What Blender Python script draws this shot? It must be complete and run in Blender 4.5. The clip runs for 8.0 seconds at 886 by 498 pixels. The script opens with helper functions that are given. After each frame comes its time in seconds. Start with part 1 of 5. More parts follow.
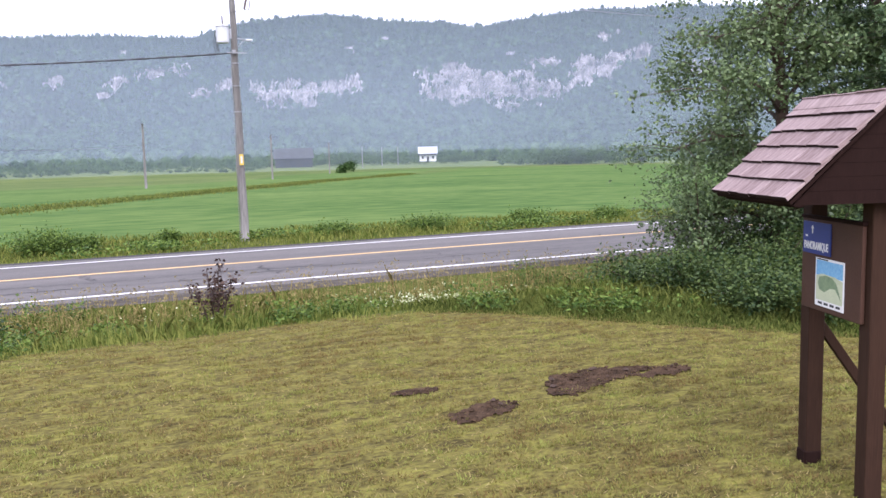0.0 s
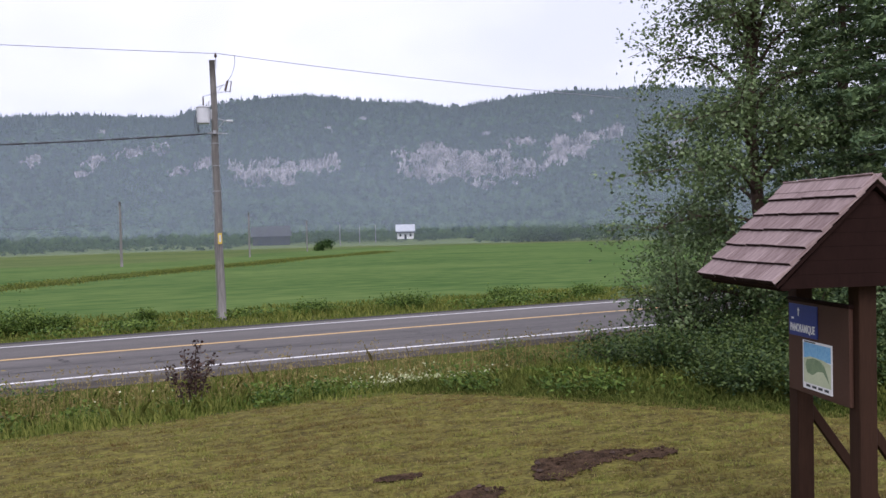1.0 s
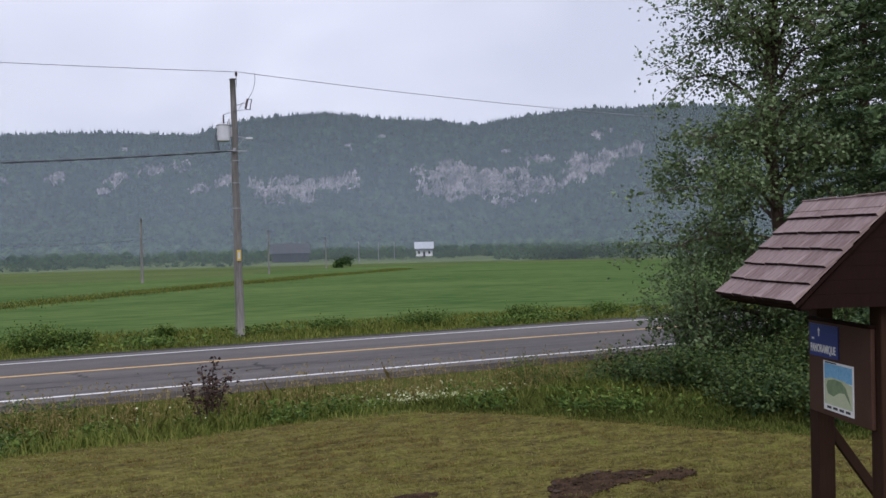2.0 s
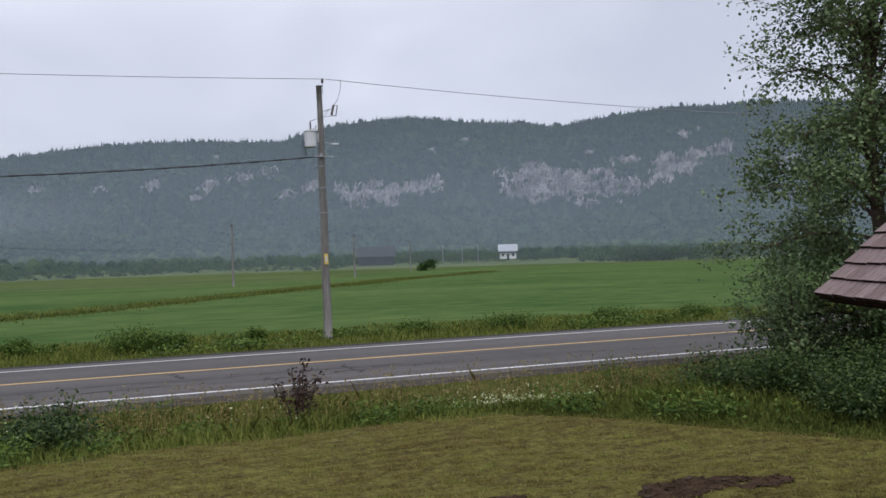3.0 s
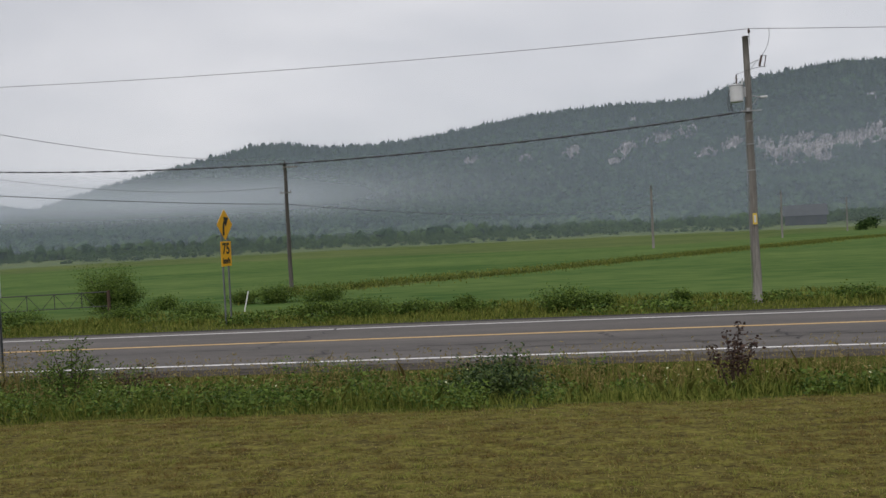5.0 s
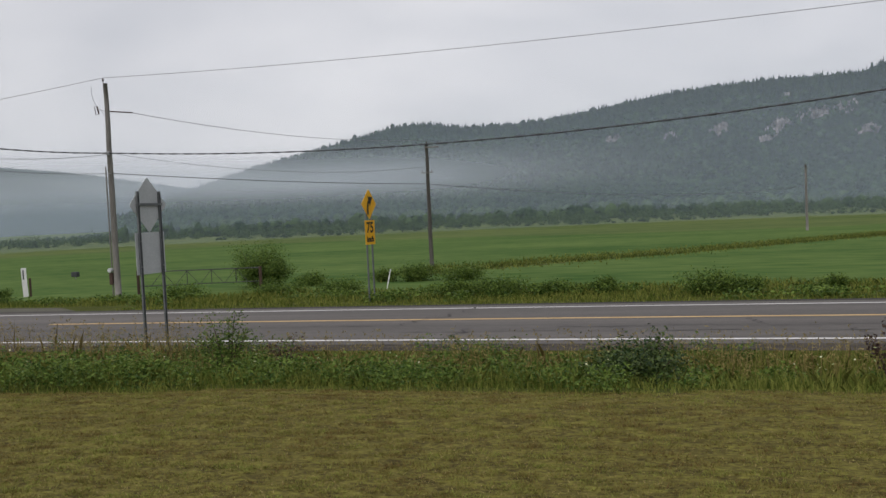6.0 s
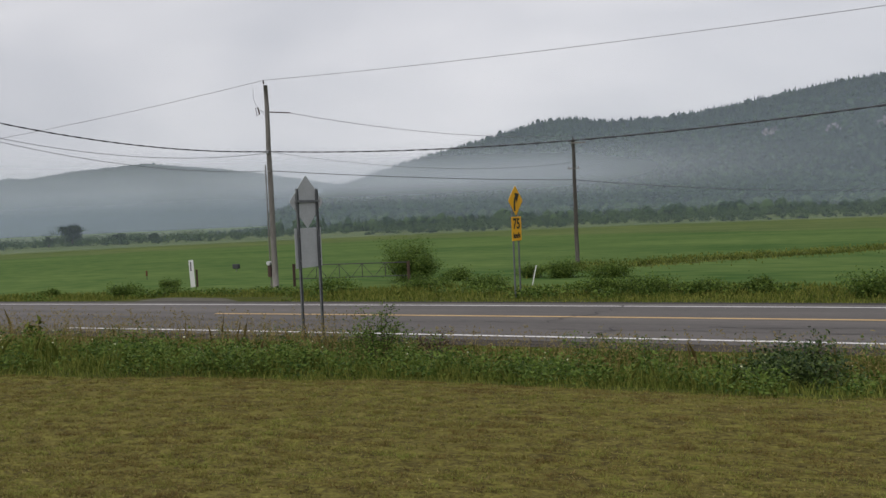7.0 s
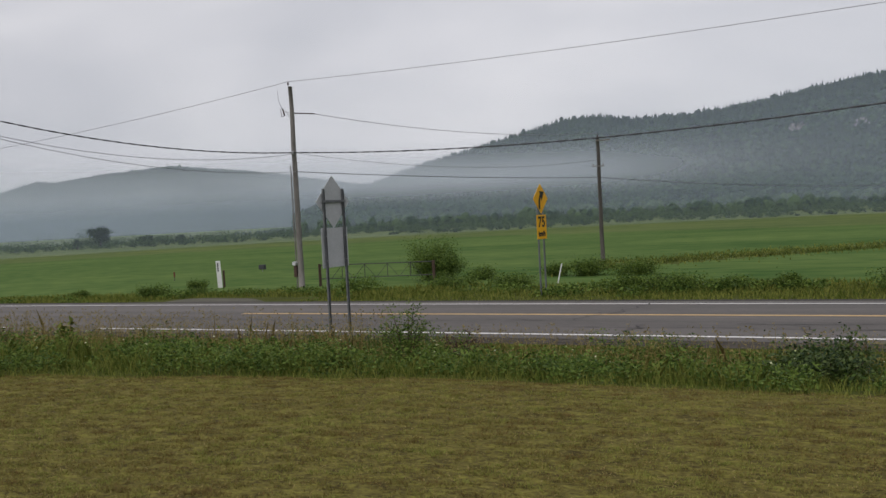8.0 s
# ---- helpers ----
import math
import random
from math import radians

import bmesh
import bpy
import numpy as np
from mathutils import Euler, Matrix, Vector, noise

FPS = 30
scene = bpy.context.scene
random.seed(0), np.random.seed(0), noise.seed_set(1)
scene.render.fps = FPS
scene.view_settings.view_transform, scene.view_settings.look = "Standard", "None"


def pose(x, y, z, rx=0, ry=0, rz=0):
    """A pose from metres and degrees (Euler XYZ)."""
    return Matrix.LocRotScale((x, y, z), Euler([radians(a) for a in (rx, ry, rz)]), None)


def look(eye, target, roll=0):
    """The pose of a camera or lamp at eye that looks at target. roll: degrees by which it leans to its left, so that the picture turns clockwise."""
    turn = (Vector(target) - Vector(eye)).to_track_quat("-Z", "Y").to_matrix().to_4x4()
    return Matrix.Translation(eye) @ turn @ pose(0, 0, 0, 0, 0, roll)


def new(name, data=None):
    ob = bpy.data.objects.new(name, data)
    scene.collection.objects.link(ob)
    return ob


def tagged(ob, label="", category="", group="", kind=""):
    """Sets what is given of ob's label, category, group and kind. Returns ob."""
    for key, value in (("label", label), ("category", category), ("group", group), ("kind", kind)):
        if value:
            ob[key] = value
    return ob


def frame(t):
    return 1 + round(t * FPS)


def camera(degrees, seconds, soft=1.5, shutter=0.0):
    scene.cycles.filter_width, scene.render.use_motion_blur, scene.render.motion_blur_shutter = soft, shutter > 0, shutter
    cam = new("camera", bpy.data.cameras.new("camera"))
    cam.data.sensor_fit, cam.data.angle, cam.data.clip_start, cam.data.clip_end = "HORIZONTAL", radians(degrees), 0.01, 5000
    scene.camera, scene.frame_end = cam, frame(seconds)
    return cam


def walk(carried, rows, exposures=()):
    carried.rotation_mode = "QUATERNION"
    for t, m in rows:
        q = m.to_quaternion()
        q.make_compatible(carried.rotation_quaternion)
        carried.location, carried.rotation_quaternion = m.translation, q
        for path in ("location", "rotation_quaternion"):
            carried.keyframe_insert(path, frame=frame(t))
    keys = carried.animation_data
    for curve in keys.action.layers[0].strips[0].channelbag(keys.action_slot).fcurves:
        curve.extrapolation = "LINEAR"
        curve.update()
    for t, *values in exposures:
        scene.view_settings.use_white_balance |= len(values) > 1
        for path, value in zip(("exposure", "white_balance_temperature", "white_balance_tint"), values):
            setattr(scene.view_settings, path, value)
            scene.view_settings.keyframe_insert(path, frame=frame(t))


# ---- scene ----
cam = camera(53.5, 8.0, soft=1.5)
PATH = [
    (0.0, (0.001, 0.000, 2.456), (4.253, 8.977, 1.302), -1.31),
    (0.5, (-0.029, 0.038, 2.481), (4.592, 8.884, 1.858), -1.27),
    (1.0, (-0.032, 0.043, 2.489), (4.496, 8.955, 2.205), -1.37),
    (2.5, (0.005, 0.058, 2.490), (4.112, 9.176, 2.447), -1.25),
    (3.0, (-0.029, 0.051, 2.488), (3.439, 9.430, 2.461), -1.69),
    (3.5, (-0.088, -0.006, 2.496), (2.236, 9.720, 2.535), -2.11),
    (4.0, (-0.119, 0.026, 2.506), (0.932, 9.971, 2.528), -2.61),
    (4.5, (-0.166, 0.022, 2.494), (-0.239, 10.022, 2.407), -2.82),
    (5.0, (-0.215, 0.002, 2.494), (-1.356, 9.933, 2.218), -2.86),
    (6.5, (-0.235, -0.147, 2.530), (-3.646, 9.242, 2.058), -2.42),
    (7.0, (-0.249, -0.233, 2.543), (-4.476, 8.821, 2.131), -2.45),
    (7.5, (-0.275, -0.263, 2.541), (-5.005, 8.539, 2.142), -2.93),
    (8.0, (-0.260, -0.286, 2.534), (-4.735, 8.647, 2.127), -2.98),
]
walk(cam, [(t, look(eye, target, roll)) for t, eye, target, roll in PATH],
     exposures=[(0.0, 1.56, 5900, 25), (0.5, 1.20, 6000, 25), (1.0, 0.66, 6050, 24), (2.5, 0.2, 5980, 18), (3.5, 0.06, 6200, 14), (5.0, 0.0, 6600, 13), (6.5, 0.06, 6600, 13), (8.0, -0.02, 6600, 14)])

# ---------------------------------------------------------------- world and light
world = bpy.data.worlds.new("overcast_sky")
scene.world = world
world.use_nodes = True
wn, wl = world.node_tree.nodes, world.node_tree.links
wn.clear()
w_out = wn.new("ShaderNodeOutputWorld")
w_bg = wn.new("ShaderNodeBackground")
w_sky = wn.new("ShaderNodeTexSky")
w_sky.sky_type, w_sky.sun_disc = "NISHITA", False
w_sky.sun_elevation, w_sky.sun_rotation = radians(38), radians(200)
w_sky.air_density, w_sky.dust_density = 1.0, 3.0
w_scale = wn.new("ShaderNodeMix")
w_scale.data_type, w_scale.blend_type = "RGBA", "MULTIPLY"
w_scale.inputs["Factor"].default_value = 1.0
w_scale.inputs["B"].default_value = (0.10, 0.10, 0.10, 1)
w_co = wn.new("ShaderNodeTexCoord")
w_map = wn.new("ShaderNodeMapping")
w_map.inputs["Scale"].default_value = (1.0, 1.0, 2.6)
w_noise = wn.new("ShaderNodeTexNoise")
w_noise.inputs["Scale"].default_value = 2.3
w_noise.inputs["Detail"].default_value = 5.0
w_noise.inputs["Roughness"].default_value = 0.5
w_noise.inputs["Distortion"].default_value = 0.4
w_ramp = wn.new("ShaderNodeValToRGB")
w_ramp.color_ramp.elements[0].position, w_ramp.color_ramp.elements[0].color = 0.33, (0.60, 0.62, 0.66, 1)
w_ramp.color_ramp.elements[1].position, w_ramp.color_ramp.elements[1].color = 0.68, (0.84, 0.85, 0.87, 1)
w_mix = wn.new("ShaderNodeMix")
w_mix.data_type = "RGBA"
w_mix.inputs["Factor"].default_value = 0.93
wl.new(w_sky.outputs["Color"], w_scale.inputs["A"])
wl.new(w_co.outputs["Generated"], w_map.inputs["Vector"])
wl.new(w_map.outputs["Vector"], w_noise.inputs["Vector"])
wl.new(w_noise.outputs["Fac"], w_ramp.inputs["Fac"])
wl.new(w_scale.outputs["Result"], w_mix.inputs["A"])
wl.new(w_ramp.outputs["Color"], w_mix.inputs["B"])
wl.new(w_mix.outputs["Result"], w_bg.inputs["Color"])
w_bg.inputs["Strength"].default_value = 1.0
wl.new(w_bg.outputs["Background"], w_out.inputs["Surface"])

sun_data = bpy.data.lights.new("sun", "SUN")
sun_data.energy, sun_data.angle, sun_data.color = 1.3, radians(40), (1.0, 0.97, 0.92)
sun = new("sun", sun_data)
sun.matrix_world = look((-10, -30, 32), (0, 0, 0))


# ---------------------------------------------------------------- materials
def material(name, dark, light, size=1.0, fine=None, rough=0.85, bump=0.3, metal=0.0, spread=0.0, object_spread=0.0, stretch=(1, 1, 1), spec=0.3, bump_size=0.01, translucent=0.0, third=None, lo=0.32, hi=0.68):
    """A surface of two tones: large patches over `size` metres, fine grain over `fine` metres; spread varies it island by island."""
    m = bpy.data.materials.new(name)
    m.use_nodes = True
    n, l = m.node_tree.nodes, m.node_tree.links
    b = n["Principled BSDF"]
    b.inputs["Roughness"].default_value = rough
    b.inputs["Metallic"].default_value = metal
    b.inputs["Specular IOR Level"].default_value = spec
    co = n.new("ShaderNodeTexCoord")
    mp = n.new("ShaderNodeMapping")
    mp.inputs["Scale"].default_value = stretch
    l.new(co.outputs["Object"], mp.inputs["Vector"])
    big = n.new("ShaderNodeTexNoise")
    big.inputs["Scale"].default_value = 1.0 / size
    big.inputs["Detail"].default_value = 5
    big.inputs["Roughness"].default_value = 0.6
    small = n.new("ShaderNodeTexNoise")
    small.inputs["Scale"].default_value = 1.0 / (fine or size / 14)
    small.inputs["Detail"].default_value = 4
    for t in (big, small):
        l.new(mp.outputs["Vector"], t.inputs["Vector"])
    add = n.new("ShaderNodeMath")
    add.operation = "MULTIPLY_ADD"
    add.inputs[1].default_value = 0.5
    l.new(small.outputs["Fac"], add.inputs[0])
    half = n.new("ShaderNodeMath")
    half.operation = "MULTIPLY"
    half.inputs[1].default_value = 0.5
    l.new(big.outputs["Fac"], half.inputs[0])
    l.new(half.outputs["Value"], add.inputs[2])
    value = add.outputs["Value"]
    for amount, node, socket in ((spread, "ShaderNodeNewGeometry", "Random Per Island"), (object_spread, "ShaderNodeObjectInfo", "Random")):
        if amount:
            src = n.new(node)
            mr = n.new("ShaderNodeMapRange")
            mr.inputs["To Min"].default_value, mr.inputs["To Max"].default_value = -amount, amount
            l.new(src.outputs[socket], mr.inputs["Value"])
            plus = n.new("ShaderNodeMath")
            l.new(value, plus.inputs[0])
            l.new(mr.outputs["Result"], plus.inputs[1])
            value = plus.outputs["Value"]
    ramp = n.new("ShaderNodeValToRGB")
    ramp.color_ramp.elements[0].position, ramp.color_ramp.elements[0].color = lo, (*dark, 1)
    ramp.color_ramp.elements[1].position, ramp.color_ramp.elements[1].color = hi, (*light, 1)
    if third:
        el = ramp.color_ramp.elements.new(0.52)
        el.color = (*third, 1)
    l.new(value, ramp.inputs["Fac"])
    l.new(ramp.outputs["Color"], b.inputs["Base Color"])
    if bump:
        bp = n.new("ShaderNodeBump")
        bp.inputs["Strength"].default_value = bump
        bp.inputs["Distance"].default_value = bump_size
        l.new(add.outputs["Value"], bp.inputs["Height"])
        l.new(bp.outputs["Normal"], b.inputs["Normal"])
    if translucent:
        tr = n.new("ShaderNodeBsdfTranslucent")
        mx = n.new("ShaderNodeMixShader")
        mx.inputs["Fac"].default_value = translucent
        l.new(ramp.outputs["Color"], tr.inputs["Color"])
        l.new(b.outputs["BSDF"], mx.inputs[1])
        l.new(tr.outputs["BSDF"], mx.inputs[2])
        l.new(mx.outputs["Shader"], n["Material Output"].inputs["Surface"])
    return m


M = {}
M["lawn"] = material("mown_lawn", (0.050, 0.040, 0.015), (0.190, 0.178, 0.042), 0.15, 0.035, 0.95, 1.0, bump_size=0.05, third=(0.127, 0.112, 0.032), lo=0.38, hi=0.64, spec=0.05, stretch=(0.65, 1, 1))
M["verge"] = material("verge_soil", (0.034, 0.042, 0.010), (0.095, 0.11, 0.024), 1.2, 0.08, 0.95, 0.8, bump_size=0.03, spec=0.03)
M["field"] = material("crop_field", (0.040, 0.088, 0.022), (0.116, 0.168, 0.050), 8.0, 0.5, 0.95, 0.5, bump_size=0.12, stretch=(0.25, 0.6, 1), lo=0.36, hi=0.66, spec=0.02)
M["meadow"] = material("hay_meadow", (0.042, 0.078, 0.018), (0.118, 0.145, 0.042), 14.0, 1.2, 0.95, 0.8, bump_size=0.15, stretch=(0.3, 1, 1), lo=0.38, hi=0.62, spec=0.08)
M["asphalt"] = material("worn_asphalt", (0.044, 0.039, 0.036), (0.125, 0.112, 0.102), 1.6, 0.02, 0.75, 0.3, stretch=(0.07, 1, 1), spec=0.4, bump_size=0.004, lo=0.37, hi=0.64)
M["gravel"] = material("grey_gravel", (0.05, 0.048, 0.036), (0.115, 0.108, 0.085), 0.9, 0.03, 0.95, 0.7, bump_size=0.02)
M["white_line"] = material("white_road_paint", (0.60, 0.59, 0.58), (0.84, 0.83, 0.82), 0.5, 0.03, 0.7, 0.2)
M["yellow_line"] = material("yellow_road_paint", (0.46, 0.29, 0.10), (0.66, 0.46, 0.22), 0.5, 0.03, 0.7, 0.2)
M["crack"] = material("crack_filler", (0.012, 0.011, 0.012), (0.03, 0.028, 0.028), 0.2, rough=0.7)
M["soil"] = material("bare_soil", (0.014, 0.009, 0.006), (0.100, 0.064, 0.040), 0.10, 0.015, 0.95, 0.9, bump_size=0.03, lo=0.36, hi=0.66, spec=0.05)
M["pole"] = material("weathered_pole_wood", (0.075, 0.073, 0.066), (0.25, 0.24, 0.222), 0.25, 0.02, 0.9, 0.5, stretch=(1, 1, 0.06))
M["pole_dark"] = material("dark_creosoted_pole", (0.030, 0.028, 0.025), (0.120, 0.112, 0.100), 0.25, 0.02, 0.9, 0.5, stretch=(1, 1, 0.06))
M["pole_grey"] = material("grey_pole_wood", (0.12, 0.115, 0.105), (0.23, 0.22, 0.205), 0.3, 0.03, 0.9, 0.4, stretch=(1, 1, 0.08))
M["steel"] = material("galvanised_steel", (0.22, 0.23, 0.235), (0.38, 0.39, 0.40), 0.3, 0.03, 0.55, 0.1, metal=0.6)
M["post_steel"] = material("dull_galvanised_post", (0.09, 0.10, 0.105), (0.17, 0.18, 0.185), 0.3, 0.03, 0.6, 0.1, metal=0.3)
M["ditch"] = material("ditch_weed", (0.046, 0.072, 0.016), (0.135, 0.150, 0.042), 5.0, 0.4, 0.9, 0.0, spread=0.2, translucent=0.2, spec=0.05)
# Butt-end tone, dark enough to draw the shadow line under each shingle row.
M["butt_shadow"] = material("dark_butt_shadow", (0.016, 0.010, 0.009), (0.04, 0.026, 0.023), 0.05, rough=0.95, spec=0.05)
M["wood_leaf"] = material("woodland_leaf", (0.012, 0.030, 0.013), (0.046, 0.080, 0.027), 60.0, 8.0, 0.95, 0.0, spread=0.22, spec=0.02)
M["grey_paint"] = material("grey_enamel", (0.42, 0.44, 0.45), (0.56, 0.58, 0.59), 0.4, 0.03, 0.45, 0.05)
M["aluminium"] = material("bare_aluminium_sheet", (0.38, 0.40, 0.405), (0.50, 0.52, 0.53), 0.5, 0.04, 0.5, 0.05, metal=0.2)
M["wire"] = material("wire", (0.03, 0.03, 0.032), (0.06, 0.06, 0.062), 0.2, rough=0.6, bump=0)
M["thin_wire"] = material("bare_wire", (0.13, 0.13, 0.135), (0.2, 0.2, 0.205), 0.2, rough=0.5, bump=0)
M["porcelain"] = material("brown_porcelain", (0.05, 0.03, 0.025), (0.09, 0.06, 0.05), 0.1, rough=0.3, bump=0)
M["yellow_sign"] = material("yellow_sign_sheeting", (0.72, 0.36, 0.006), (0.80, 0.42, 0.012), 0.4, 0.02, 0.5, 0.03)
M["black_paint"] = material("black_sign_print", (0.010, 0.010, 0.010), (0.02, 0.02, 0.02), 0.2, rough=0.6, bump=0)
M["yellow_tag"] = material("yellow_plastic_tag", (0.5, 0.36, 0.05), (0.62, 0.46, 0.09), 0.1, rough=0.5, bump=0)
M["white_paint"] = material("white_paint", (0.62, 0.63, 0.63), (0.80, 0.80, 0.80), 0.4, 0.03, 0.6, 0.1)
M["kiosk_wood"] = material("brown_stained_timber", (0.020, 0.0105, 0.0068), (0.040, 0.0205, 0.0128), 0.12, 0.008, 0.75, 0.4, stretch=(1, 1, 0.08), bump_size=0.002, spec=0.10)
# Dark brown stain, deepened further to include the shade under the kiosk roof.
M["kiosk_dark"] = material("dark_plank_with_shade", (0.012, 0.006, 0.005), (0.022, 0.011, 0.009), 0.12, 0.008, 0.85, 0.4, stretch=(1, 1, 0.15), bump_size=0.002, spec=0.06)
M["board"] = material("brown_display_panel", (0.055, 0.028, 0.019), (0.072, 0.038, 0.027), 0.3, 0.01, 0.6, 0.1, spec=0.15)
M["shingle"] = material("weathered_red_cedar_shingle", (0.115, 0.074, 0.070), (0.36, 0.280, 0.268), 0.09, 0.010, 0.85, 0.7, stretch=(1, 0.12, 1), object_spread=0.06, bump_size=0.004, spec=0.15)
M["blue_panel"] = material("blue_sign_panel", (0.020, 0.034, 0.17), (0.028, 0.045, 0.21), 0.2, rough=0.4, bump=0)
M["poster_paper"] = material("poster_paper", (0.68, 0.69, 0.70), (0.78, 0.78, 0.78), 0.2, rough=0.4, bump=0)
M["poster_sky"] = material("poster_blue_print", (0.10, 0.32, 0.60), (0.28, 0.52, 0.70), 0.18, rough=0.4, bump=0)
M["poster_land"] = material("poster_pale_land_print", (0.40, 0.46, 0.30), (0.56, 0.60, 0.42), 0.09, rough=0.4, bump=0)
M["poster_green"] = material("poster_green_print", (0.10, 0.17, 0.10), (0.26, 0.34, 0.20), 0.03, rough=0.4, bump=0)
M["bark"] = material("birch_bark", (0.05, 0.042, 0.036), (0.24, 0.22, 0.2), 0.12, 0.015, 0.9, 0.6, stretch=(1, 1, 0.5))
M["twig"] = material("brown_twig", (0.035, 0.022, 0.016), (0.09, 0.06, 0.045), 0.1, rough=0.9)
M["leaf"] = material("birch_leaf", (0.050, 0.088, 0.028), (0.180, 0.250, 0.100), 0.8, 0.1, 0.5, 0.0, spread=0.22, translucent=0.3, spec=0.5)
M["bush_leaf"] = material("shrub_leaf", (0.034, 0.072, 0.012), (0.140, 0.205, 0.040), 0.6, 0.1, 0.6, 0.0, spread=0.26, translucent=0.25, spec=0.15)
# Shrub leaf with tree shade in its colour; one ditch shrub shares it.
M["shade_leaf"] = material("shade_darkened_leaf", (0.020, 0.046, 0.012), (0.085, 0.125, 0.030), 0.6, 0.1, 0.6, 0.0, spread=0.24, translucent=0.2, spec=0.3)
# Grass blade toned down, the shade under the trees put into its colour.
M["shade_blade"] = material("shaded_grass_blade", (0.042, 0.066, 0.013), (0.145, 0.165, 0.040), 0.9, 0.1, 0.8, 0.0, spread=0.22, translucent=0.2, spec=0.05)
M["dark_edge"] = material("dark_road_edge", (0.014, 0.013, 0.011), (0.045, 0.042, 0.036), 0.6, 0.03, 0.9, 0.6)
M["red_leaf"] = material("reddish_sapling_leaf", (0.030, 0.016, 0.014), (0.085, 0.05, 0.035), 0.3, 0.1, 0.6, 0.0, spread=0.25, translucent=0.2)
M["needle"] = material("spruce_needle", (0.042, 0.078, 0.034), (0.150, 0.225, 0.095), 0.7, 0.1, 0.7, 0.0, spread=0.22, translucent=0.15)
M["blade"] = material("tall_grass_blade", (0.066, 0.100, 0.016), (0.225, 0.240, 0.058), 0.9, 0.1, 0.8, 0.0, spread=0.22, translucent=0.25, spec=0.08)
M["dry_blade"] = material("dry_grass_stem", (0.15, 0.12, 0.04), (0.32, 0.26, 0.11), 0.9, 0.1, 0.9, 0.0, spread=0.2, translucent=0.2, spec=0.05)
M["lawn_blade"] = material("mown_grass_blade", (0.155, 0.108, 0.042), (0.212, 0.238, 0.058), 0.9, 0.25, 0.9, 0.0, spread=0.10, translucent=0.2, third=(0.192, 0.176, 0.050), lo=0.38, hi=0.62, spec=0.08)
M["flower"] = material("white_flower_head", (0.26, 0.30, 0.13), (0.52, 0.54, 0.34), 0.3, 0.05, 0.8, 0.0, spread=0.3)
M["far_forest"] = material("forest_floor_slope", (0.006, 0.013, 0.008), (0.018, 0.034, 0.016), 40.0, 5.0, 0.95, 0.8, bump_size=3.0, spec=0.0)
M["slope_leaf"] = material("lower_slope_leaf", (0.011, 0.026, 0.013), (0.036, 0.068, 0.027), 60.0, 10.0, 0.95, 0.0, spread=0.16, spec=0.0)
M["far_tree"] = material("distant_tree", (0.010, 0.020, 0.013), (0.034, 0.058, 0.028), 70.0, 12.0, 0.95, 0.0, spread=0.22, spec=0.0)
M["rock"] = material("pale_cliff_rock", (0.040, 0.038, 0.037), (0.36, 0.335, 0.33), 24.0, 3.2, 0.95, 1.0, stretch=(1, 1, 0.5), bump_size=6.0, third=(0.19, 0.176, 0.174), lo=0.38, hi=0.62, spec=0.05)
M["barn_board"] = material("grey_barn_board", (0.018, 0.020, 0.020), (0.045, 0.048, 0.050), 2.0, 0.2, 0.95, 0.3, stretch=(1, 1, 0.1))
M["barn_roof"] = material("dull_tin_roof", (0.030, 0.033, 0.036), (0.058, 0.062, 0.068), 2.0, 0.2, 0.7, 0.1)
M["house_roof"] = material("white_tin_roof", (0.30, 0.325, 0.35), (0.44, 0.47, 0.50), 2.0, 0.2, 0.5, 0.1)
M["glass"] = material("window_glass", (0.02, 0.025, 0.03), (0.05, 0.055, 0.06), 2.0, rough=0.1, bump=0)
M["scrub_leaf"] = material("scrub_leaf", (0.018, 0.044, 0.014), (0.062, 0.104, 0.030), 30.0, 4.0, 0.9, 0.0, spread=0.24, spec=0.05)
M["orange"] = material("rusty_marker", (0.09, 0.035, 0.02), (0.16, 0.06, 0.03), 0.2, rough=0.7, bump=0)


